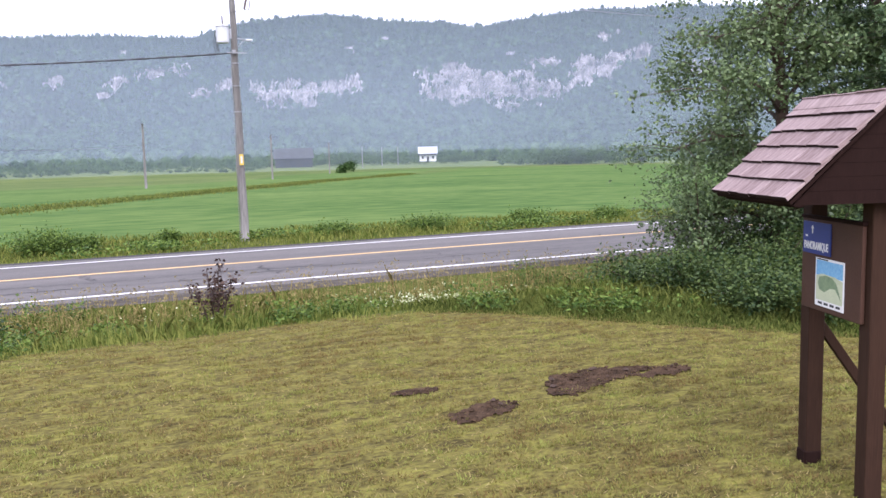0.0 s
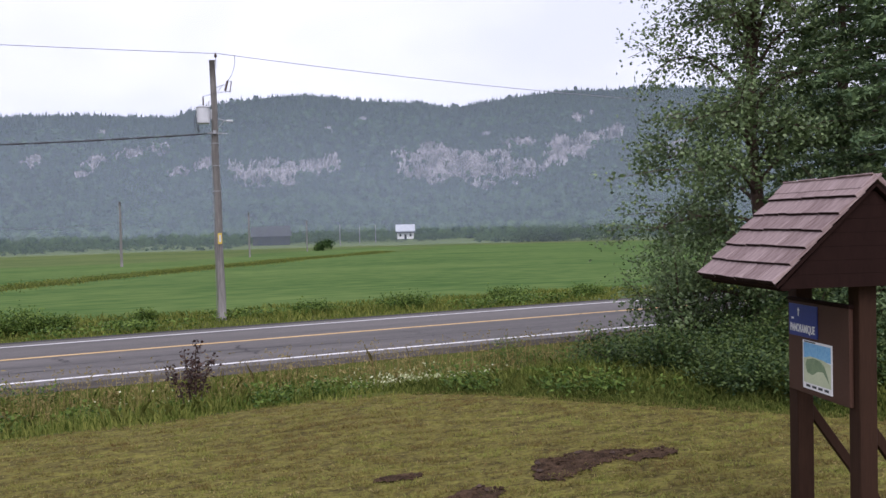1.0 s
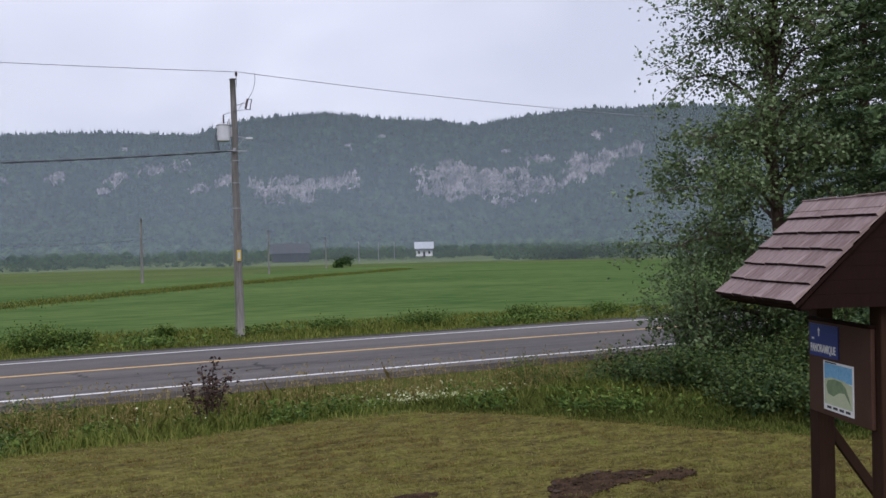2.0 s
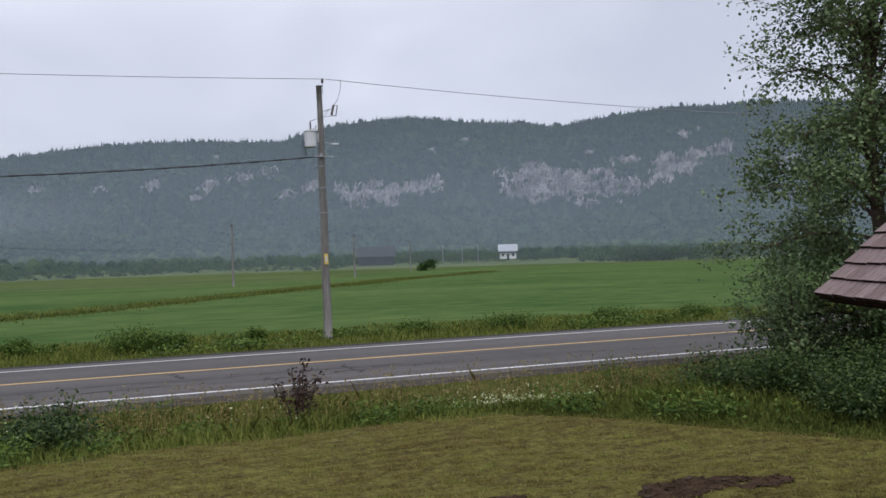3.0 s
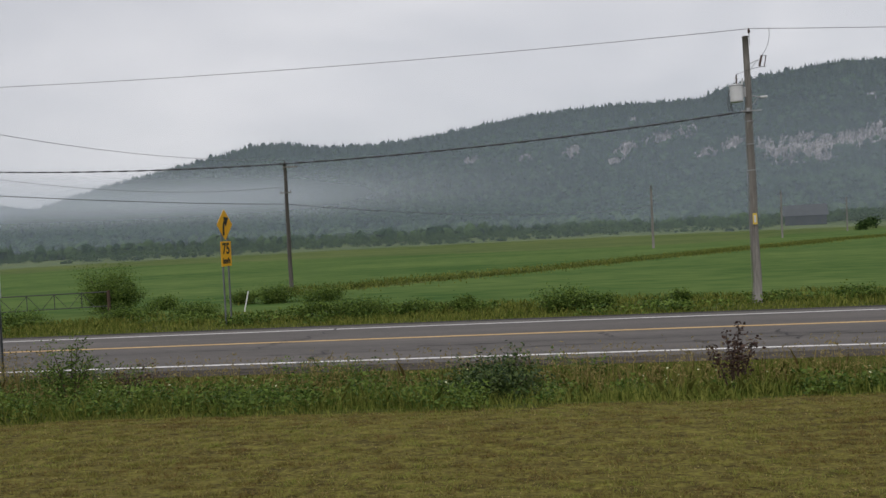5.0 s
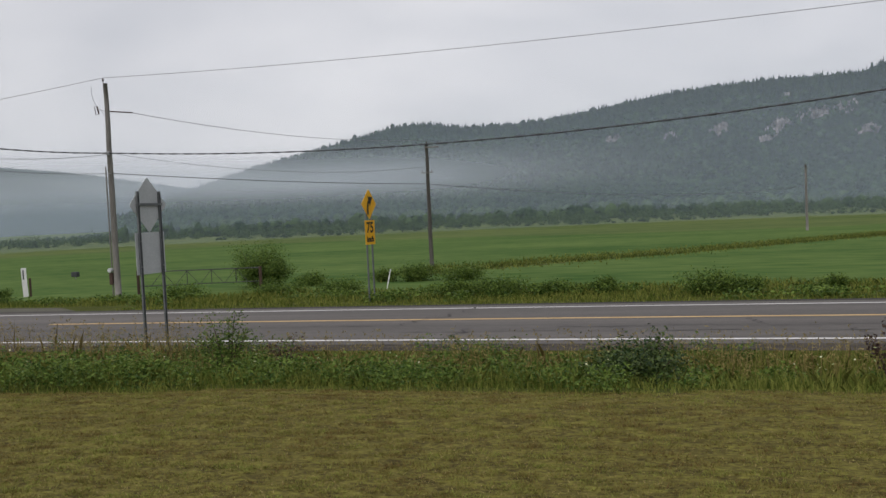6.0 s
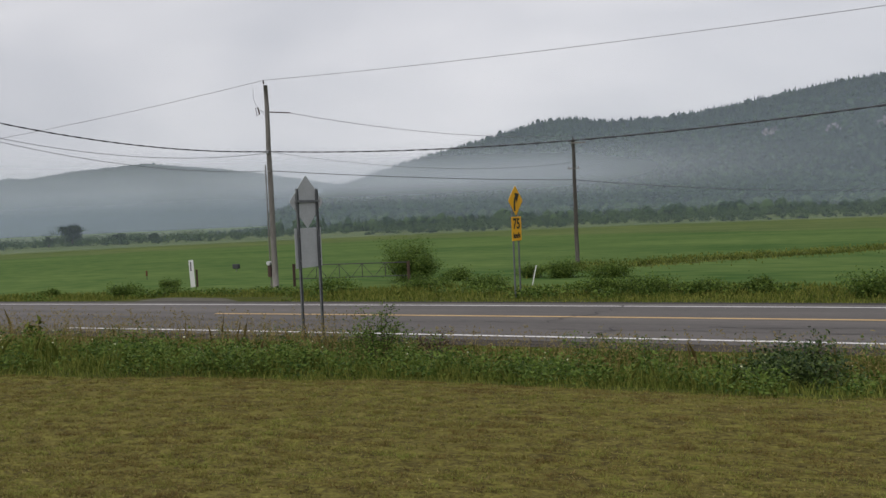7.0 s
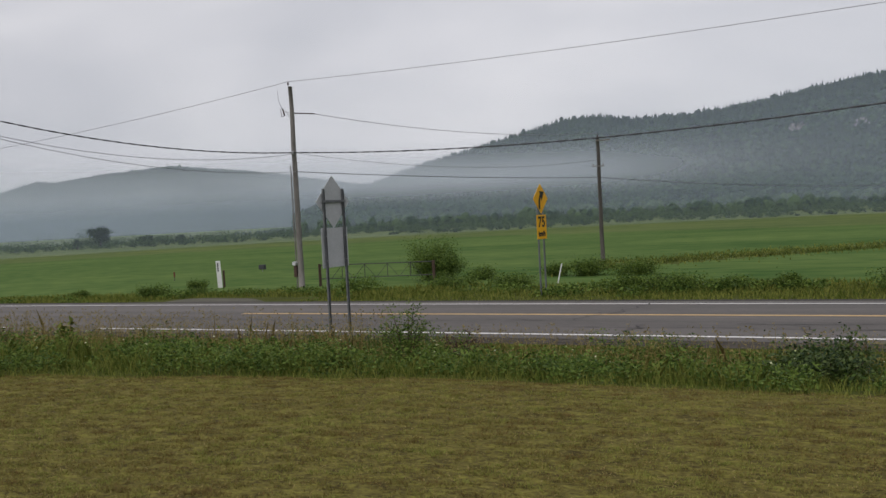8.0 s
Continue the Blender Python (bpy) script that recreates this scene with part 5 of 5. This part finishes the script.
# ---------------------------------------------------------------- shrubs
def shrub(x, y, w, h, label, seed, mat="bush_leaf", count=2200, size=0.075, stems=9, name="shrub", open_=0.0, group=""):
    rs = np.random.RandomState(seed)
    z0 = float(height(x, y)) - 0.03
    s = thing(name, pose(x, y, z0), label, "shrub" if name == "shrub" else name, group)
    bm = bmesh.new()
    tips = []
    for i in range(stems):
        a = 6.283 * i / stems + rs.uniform(-0.4, 0.4)
        r = w * 0.5 * rs.uniform(0.35, 1.0)
        hh = h * rs.uniform(0.65, 1.0) * (1.05 - 0.45 * (r / (w * 0.5)) ** 2)
        pts = bent([(0.04 * math.cos(a), 0.04 * math.sin(a), 0), (r * 0.35 * math.cos(a), r * 0.35 * math.sin(a), hh * 0.6), (r * math.cos(a), r * math.sin(a), hh)], 6)
        add_tube(bm, pts, [0.016 * h ** 0.5 * (1 - 0.8 * q / 6) for q in range(7)], 5)
        tips.append(np.array([list(p) for p in pts]))
    part("woody_base", bm, M["twig"], s)
    c = []
    for _ in range(count):
        p = tips[rs.randint(stems)]
        t = 6 * rs.uniform(0.25 + 0.35 * open_, 1.02)
        i = min(int(t), 5)
        q = p[i] + (p[i + 1] - p[i]) * (t - i)
        c.append(q + rs.normal(0, 1, 3) * np.array([0.13, 0.13, 0.09]) * w * (0.75 - 0.35 * open_))
    c = np.array(c)
    c[:, 2] = np.abs(c[:, 2])
    crown_part("foliage", leaves(rs, c, size, size * 0.6, 0.25, 0.9), M[mat], s)
    return s


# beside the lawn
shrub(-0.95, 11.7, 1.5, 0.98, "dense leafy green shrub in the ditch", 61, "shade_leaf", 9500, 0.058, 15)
shrub(-1.75, 12.3, 1.0, 0.75, "dense leafy green shrub in the ditch", 62, "bush_leaf", 3600, 0.055)
shrub(-0.1, 12.35, 1.0, 0.6, "low leafy green shrub in the ditch", 63, count=1500, size=0.07)
shrub(2.36, 12.6, 0.75, 1.5, "thin young sapling with dark reddish leaves in the verge", 64, "red_leaf", 560, 0.065, 6, "sapling", 0.75)
shrub(2.2, 12.5, 0.9, 0.6, "low leafy green shrub in the ditch", 65, count=1200, size=0.06)
shrub(-7.75, 13.1, 1.3, 1.35, "loose twiggy shrub with olive leaves by the road", 66, count=2400, size=0.05, stems=12, open_=0.4)
shrub(-6.8, 13.3, 0.9, 1.1, "loose twiggy shrub with olive leaves by the road", 67, "red_leaf", 350, 0.05, 7, "shrub", 0.6)
shrub(-4.2, 11.8, 1.3, 0.6, "low leafy green shrub in the ditch", 68, count=1500, size=0.075)
shrub(-3.0, 12.4, 0.7, 0.85, "leafy green weed clump in the ditch", 69, count=900, size=0.07)
shrub(-12.0, 12.0, 2.2, 0.8, "dense tangle of green weeds in the ditch", 70, count=2800, size=0.075)
shrub(-15.0, 11.6, 2.0, 0.75, "dense tangle of green weeds in the ditch", 71, count=2600, size=0.075)
shrub(-9.6, 11.6, 1.6, 0.6, "dense tangle of green weeds in the ditch", 72, count=1800, size=0.075)
shrub(0.9, 12.4, 0.9, 0.65, "leafy green weed clump in the ditch", 73, count=1000, size=0.06)
shrub(-16.5, 13.3, 0.5, 1.1, "reedy green clump by the road", 74, "blade", 300, 0.16, 6)
for i, (x, y, w, h) in enumerate(((-2.6, 11.4, 1.1, 0.6), (-5.6, 11.6, 1.3, 0.65), (-6.6, 12.3, 1.2, 0.75), (-8.4, 11.5, 1.3, 0.6), (-10.6, 12.4, 1.4, 0.8), (-13.3, 12.6, 1.5, 0.85), (-16.6, 11.2, 1.8, 0.75), (-18.6, 12.2, 1.8, 0.9), (1.6, 11.9, 0.9, 0.5), (3.6, 12.0, 1.0, 0.45), (-4.9, 12.9, 1.0, 0.75))):
    shrub(x, y, w, h, "bushy green weeds growing in the ditch", 180 + i, count=int(1500 * w), size=0.06, stems=9, group="ditch weeds")
# across the road
FAR = "leafy green shrub on the far verge"
for i, (x, y, w, h) in enumerate(((0.4, 28.6, 2.2, 1.05), (1.5, 28.8, 1.3, 0.7), (4.1, 29.4, 0.9, 0.75), (-6.5, 29.6, 2.2, 0.9), (-8.0, 29.4, 1.8, 0.75), (-4.7, 29.7, 1.5, 0.7), (-2.9, 29.6, 1.1, 0.85),
                                  (-12.4, 38.6, 2.4, 1.1), (-14.0, 38.9, 1.6, 0.9), (-10.1, 38.5, 2.4, 0.9), (-17.2, 37.6, 2.0, 0.7), (-19.9, 37.4, 3.2, 2.3), (-18.9, 37.2, 2.0, 1.5), (-29.3, 31.6, 1.2, 1.2),
                                  (-29.9, 29.4, 1.9, 0.8), (-27.6, 29.6, 1.4, 0.6), (-13.5, 31.8, 2.2, 0.7), (-16.2, 31.9, 2.4, 0.6), (-20.3, 31.4, 2.4, 0.6), (-36.5, 31.0, 1.0, 0.5), (9.5, 28.6, 1.6, 0.6), (13.0, 28.6, 2.2, 0.6), (17.0, 28.2, 1.8, 0.7), (20.5, 28.0, 1.6, 0.6))):
    shrub(x, y, w, h * (0.72 if h < 1.3 else 1), FAR if h < 2 else "large rounded green bush on the far verge", 80 + i, count=int((1200 + 1500 * w) * (1.5 if h > 1.4 else 1)), size=0.08, stems=8)
# ---------------------------------------------------------------- trees beside the kiosk
def birch():
    rs = np.random.RandomState(101)
    x0, y0 = 9.45, 9.0
    z0 = float(height(x0, y0)) - 0.05
    t = thing("birch_tree", pose(x0, y0, z0), "birch tree with loose green foliage at the edge of the lawn", "tree")
    bm = bmesh.new()
    trunk = [(0, 0, 0), (0.05, -0.05, 1.5), (-0.05, 0.05, 3.2), (0.05, 0.1, 5.0), (0.0, 0.0, 7.2), (0.1, 0.1, 8.8)]
    add_tube(bm, trunk, [0.12, 0.095, 0.075, 0.055, 0.035, 0.015], 10)
    part("trunk", bm, M["twig"], t)
    tips = []
    for i in range(66):
        h = 0.6 + 7.8 * (i / 66) ** 0.9
        a = i * 2.39996 + rs.uniform(-0.4, 0.4)
        reach = (1.22 if h < 3.6 else max(0.6, 1.05 - 0.12 * (h - 4.0))) * rs.uniform(0.7, 1.08)
        if h < 2.6:
            reach *= 1.38
        rise = rs.uniform(0.1, 0.9) if h > 2 else rs.uniform(-0.15, 0.45)
        pts = bent([(0, 0, h), (0.5 * reach * math.cos(a), 0.5 * reach * math.sin(a), h + rise + 0.35), (reach * math.cos(a), reach * math.sin(a), h + rise)], 7)
        limbs = bmesh.new()
        add_tube(limbs, pts, [0.032 * (1 - 0.85 * q / 7) for q in range(8)], 5)
        pts = np.array([list(p) for p in pts])
        for _ in range(17):
            q = rs.uniform(0.3, 1.0)
            k = min(int(q * 7), 6)
            o = pts[k] + (pts[k + 1] - pts[k]) * (q * 7 - k)
            d = rs.normal(0, 1, 3) * np.array([0.42, 0.42, 0.26]) + np.array([math.cos(a), math.sin(a), -0.25]) * 0.18
            add_tube(limbs, [o, o + d * 0.5 + np.array([0, 0, 0.05]), o + d], [0.007, 0.005, 0.003], 3, cap=False)
            tips.append((o, o + d))
        part("limb", limbs, M["twig"], t)
    c = []
    for o, e in tips:
        n = int(rs.randint(70, 120) * (1.0 if o[2] < 3.4 else 0.55))
        s = rs.uniform(0.15, 1.12, n)[:, None]
        c.append(o + (e - o) * s + rs.normal(0, 0.10, (n, 3)))
    c = np.concatenate(c)
    crown_part("crown", leaves(rs, c, 0.060, 0.044, 0.5, 0.6), M["leaf"], t, "small pointed green leaves")


def spruce(x0, y0, hgt, base_r, seed, label):
    rs = np.random.RandomState(seed)
    z0 = float(height(x0, y0)) - 0.05
    t = thing("spruce_tree", pose(x0, y0, z0), label, "tree")
    part("trunk", tube([(0, 0, 0), (0, 0, hgt * 0.5), (0, 0, hgt)], [0.17, 0.10, 0.01], 9), M["twig"], t)
    c = []
    levels = int(hgt / 0.30)
    for i in range(levels):
        h = 0.5 + (hgt - 0.7) * i / levels
        r = base_r * (1 - (h / hgt) ** 1.15) + 0.15
        for k in range(6):
            a = 1.05 * k + i * 0.7 + rs.uniform(-0.25, 0.25)
            rr = r * rs.uniform(0.75, 1.1)
            d = np.array([math.cos(a), math.sin(a), 0])
            pts = bent([(0, 0, h), tuple(d * rr * 0.6 + np.array([0, 0, h + 0.02])), tuple(d * rr + np.array([0, 0, h - 0.16 * rr]))], 5)
            part("branch", tube(pts, [0.02, 0.016, 0.012, 0.009, 0.006, 0.003], 4, cap=False), M["twig"], t)
            p = np.array([list(q) for q in pts])
            n = int(190 * rr) + 20
            s = rs.uniform(0.12, 1.0, n) * 4.999
            k0 = s.astype(int)
            o = p[k0] + (p[k0 + 1] - p[k0]) * (s - k0)[:, None]
            side = np.array([-d[1], d[0], 0])
            sp = rs.uniform(-1, 1, n)[:, None] * (0.34 * rr * (1.05 - s / 5))[:, None]
            c.append(o + side * sp + d * (0.5 * np.abs(sp)) + np.stack([0 * s, 0 * s, -0.10 * np.abs(sp[:, 0]) + rs.normal(0, 0.03, n)], -1))
    c = np.concatenate(c)
    crown_part("crown", leaves(rs, c, 0.13, 0.036, 0.25, 1.2), M["needle"], t, "dark green needle sprays")


birch()
spruce(10.9, 7.6, 10.0, 2.35, 111, "tall dark green spruce beside the birch")
spruce(14.5, 11.6, 10.0, 2.6, 112, "dark green spruce behind the birch")


def undergrowth():
    """Low shrubs and saplings that fill the foot of the trees."""
    k = 0
    for x, y, w, h in ((7.4, 8.5, 1.4, 0.7), (8.2, 7.9, 1.5, 0.95), (8.9, 7.2, 1.4, 1.1), (7.5, 9.5, 1.5, 0.65), (8.55, 9.55, 1.75, 2.9), (9.2, 8.0, 1.5, 1.5), (9.3, 9.2, 1.8, 1.7), (9.6, 7.0, 1.5, 1.5), (10.6, 7.9, 1.8, 2.0), (8.6, 11.0, 1.6, 0.6), (9.9, 10.4, 1.8, 1.3), (10.8, 9.4, 1.8, 2.4), (10.9, 6.6, 1.8, 1.8), (7.4, 7.4, 1.2, 0.75), (8.1, 6.6, 1.2, 0.8), (7.0, 6.9, 1.0, 0.6), (7.3, 6.2, 1.1, 0.7), (8.6, 5.8, 1.3, 1.0), (9.6, 5.6, 1.5, 1.4)):
        # most take the leaf darkened to carry the trees' shade
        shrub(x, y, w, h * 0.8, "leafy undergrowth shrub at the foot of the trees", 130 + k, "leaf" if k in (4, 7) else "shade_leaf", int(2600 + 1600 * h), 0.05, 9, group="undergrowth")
        k += 1


undergrowth()


# ---------------------------------------------------------------- scrub and woods at the far side of the fields
def clumps(name, spots, per, leaf, mat, label, category, seed):
    """Far bushes and leafy trees, each a ragged heap of leaf tufts. spots: x, y, width, height."""
    rs = np.random.RandomState(seed)
    c = []
    for x, y, w, h in spots:
        n = int(per * rs.uniform(0.7, 1.3))
        lobes = rs.normal(0, 1, (5, 3)) * np.array([0.26 * w, 0.26 * w, 0.16 * h]) + np.array([0, 0, 0.52 * h])
        p = lobes[rs.randint(0, 5, n)] + rs.normal(0, 1, (n, 3)) * np.array([0.15 * w, 0.15 * w, 0.16 * h])
        p[:, 2] = np.clip(np.abs(p[:, 2]), 0, h)
        c.append(p + np.array([x, y, float(height(x, y))]))
    c = np.concatenate(c)
    stuff(name, leaves(rs, c, leaf, leaf * 0.8, 0.0, 1.0), 4, mat, label, category)


def far_woods():
    rs = np.random.RandomState(151)
    spots = []
    for _ in range(1900):  # scrub belt, low at its near edge
        a = rs.uniform(-64, 44)
        r = 318 + 210 * rs.rand() ** 1.2 + 22 * math.sin(a * 0.35) + (60 if a < -30 else 0)
        h = rs.uniform(1.0, 3.2) * (0.7 + 1.4 * min(1.0, max(0.0, r - 320) / 130)) * (0.8 if a < -30 else 1.0) * (1.7 if rs.rand() < 0.1 else 1)
        if 14 < a < 29 and r < 425:
            continue
        spots.append((r * math.sin(radians(a)), r * math.cos(radians(a)), h * rs.uniform(1.0, 2.2), h))
    clumps("scrub", spots, 75, 0.62, M["scrub_leaf"], "belt of green scrub and low trees beyond the fields", "scrub", 152)
    spots = []
    for a0, a1, r0, r1, n, h0, h1 in ((31.7, 38.6, 299, 314, 60, 3.0, 8.2), (18.5, 24.0, 400, 425, 34, 4, 8), (13.0, 19.0, 412, 440, 24, 4, 8), (25.4, 28, 395, 420, 12, 3, 6), (13.4, 14.6, 395, 410, 5, 3, 5), (-47, -43, 425, 460, 8, 3, 5), (-49.2, -46.9, 430, 440, 7, 7, 9.5), (-45, -43.8, 400, 410, 3, 4, 6), (19.4, 19.7, 250, 252, 3, 2.5, 3.5), (18.6, 19.2, 232, 236, 4, 1.5, 3.2)):
        for _ in range(n):
            a, r, h = rs.uniform(a0, a1), rs.uniform(r0, r1), rs.uniform(h0, h1)
            spots.append((r * math.sin(radians(a)), r * math.cos(radians(a)), h * rs.uniform(0.9, 1.4), h))
    clumps("farm_trees", spots, 190, 0.5, M["scrub_leaf"], "leafy trees and bushes round the farm", "trees", 153)
    spots = []
    for _ in range(3200):
        a = rs.uniform(-40, 60)
        r = rs.uniform(500, 820)
        h = (rs.uniform(3, 8) + 4 * (r > 640)) * min(1.0, max(0.3, (a + 43) / 14))
        x, y = r * math.sin(radians(a)), r * math.cos(radians(a))
        spots.append((x, y, float(height(x, y)) - 0.5, h))
    for _ in range(70):  # dark spruces at the wood's edge
        a = rs.uniform(-36, -2)
        r = rs.uniform(480, 560)
        x, y = r * math.sin(radians(a)), r * math.cos(radians(a))
        spots.append((x, y, float(height(x, y)) - 0.5, rs.uniform(5, 11)))
    tree_cloud("valley_woods", spots, "mixed woods along the foot of the mountain", "woods", 0.35, 154, M["wood_leaf"])


far_woods()


def lone_tree(az, r, w, h, seed):
    rs = np.random.RandomState(seed)
    x, y = r * math.sin(radians(az)), r * math.cos(radians(az))
    t = thing("leafy_tree", pose(x, y, float(height(x, y)) - 0.1), "round dark green tree standing alone beyond the fields", "tree")
    part("trunk", tube([(0, 0, 0), (0.1, 0, h * 0.4), (0, 0, h * 0.8)], [0.4, 0.3, 0.1], 8), M["twig"], t)
    lobes = rs.normal(0, 1, (22, 3))
    lobes /= np.linalg.norm(lobes, axis=1, keepdims=True)
    lobes = lobes * rs.uniform(0.3, 1.0, (22, 1)) * np.array([0.36 * w, 0.36 * w, 0.30 * h]) + np.array([0, 0, 0.60 * h])
    c = lobes[rs.randint(0, 22, 4200)] + rs.normal(0, 1, (4200, 3)) * np.array([0.075 * w, 0.075 * w, 0.075 * h])
    c[:, 2] = np.clip(c[:, 2], 0.08 * h, 1.05 * h)
    crown_part("crown", leaves(rs, c, 0.75, 0.6, 0.1, 1.0), M["wood_leaf"], t)


lone_tree(-47.9, 430, 12.0, 11.0, 171)
lone_tree(-49.2, 432, 4.0, 4.8, 172)
lone_tree(-45.3, 420, 7.0, 5.0, 173)
lone_tree(-43.2, 425, 5.5, 4.6, 174)


# ---------------------------------------------------------------- cracks in the asphalt
def crack(x, o0, o1, seed, wide=0.035):
    rs = np.random.RandomState(seed)
    n = 14
    v, f = [], []
    for i in range(n + 1):
        o = o0 + (o1 - o0) * i / n
        xx = x + 0.10 * math.sin(i * 1.3 + seed) + rs.uniform(-0.05, 0.05) + 0.25 * (seed % 3 - 1) * i / n
        w = wide * rs.uniform(0.35, 1.0)
        for s in (-w, w):
            v.append((xx + s, float(road_y(xx)) + o, -BANK * o + 0.008))
    for i in range(n):
        f.append((2 * i, 2 * i + 1, 2 * i + 3, 2 * i + 2))
    ob = link_mesh("crack", v, f, M["crack"])
    ob.parent = road
    return ob


for x, a, b, s in ((-4.85, -0.55, 1.9, 1), (-6.7, 2.7, 4.9, 2), (-6.2, 4.3, 7.4, 5), (1.2, 2.6, 3.7, 3), (4.6, 1.2, 3.2, 4), (-1.5, 0.8, 2.0, 6), (8.8, 1.0, 3.4, 7), (-11.5, 0.5, 2.2, 8), (2.9, 0.4, 1.7, 9)):
    crack(x, a, b, s, 0.034 if s < 6 else 0.02)
for x0, x1, o, s in ((-6.5, 3.5, 1.35, 1), (-3, 6, 2.25, 2), (-14, -7, 2.6, 3), (4, 12, 1.8, 4)):
    rs_ = np.random.RandomState(160 + s)
    xs_ = np.arange(x0, x1, 0.22)
    v_, f_ = [], []
    for i, xx in enumerate(xs_):
        oo = o + 0.10 * math.sin(xx * 1.7 + s) + rs_.uniform(-0.03, 0.03)
        w_ = 0.030 * rs_.uniform(0.1, 1.0)
        for q in (-w_, w_):
            v_.append((xx, float(road_y(xx)) + oo + q, -BANK * oo + 0.007))
    for i in range(len(xs_) - 1):
        f_.append((2 * i, 2 * i + 2, 2 * i + 3, 2 * i + 1))
    ob_ = link_mesh("crack", v_, f_, M["crack"])
    ob_.parent = road

# gravel mouth of the field track on the far side
tv, tf = [], []
for j in range(13):
    oo = 8.36 + 0.30 * j
    for i in range(15):
        xx = -25.6 + (6.6 - 0.30 * j) * i / 14 - 0.05 * j
        yy_ = float(road_y(xx)) + oo
        tv.append((xx, yy_, float(height(xx, yy_)) + (0.014 if 0 < i < 14 and j < 12 else -0.03)))
for j in range(12):
    for i in range(14):
        b_ = j * 15 + i
        tf.append((b_, b_ + 1, b_ + 16, b_ + 15))
tagged(link_mesh("field_track", tv, tf, M["gravel"]), "gravel mouth of a field track joining the road", "track", kind="structure")
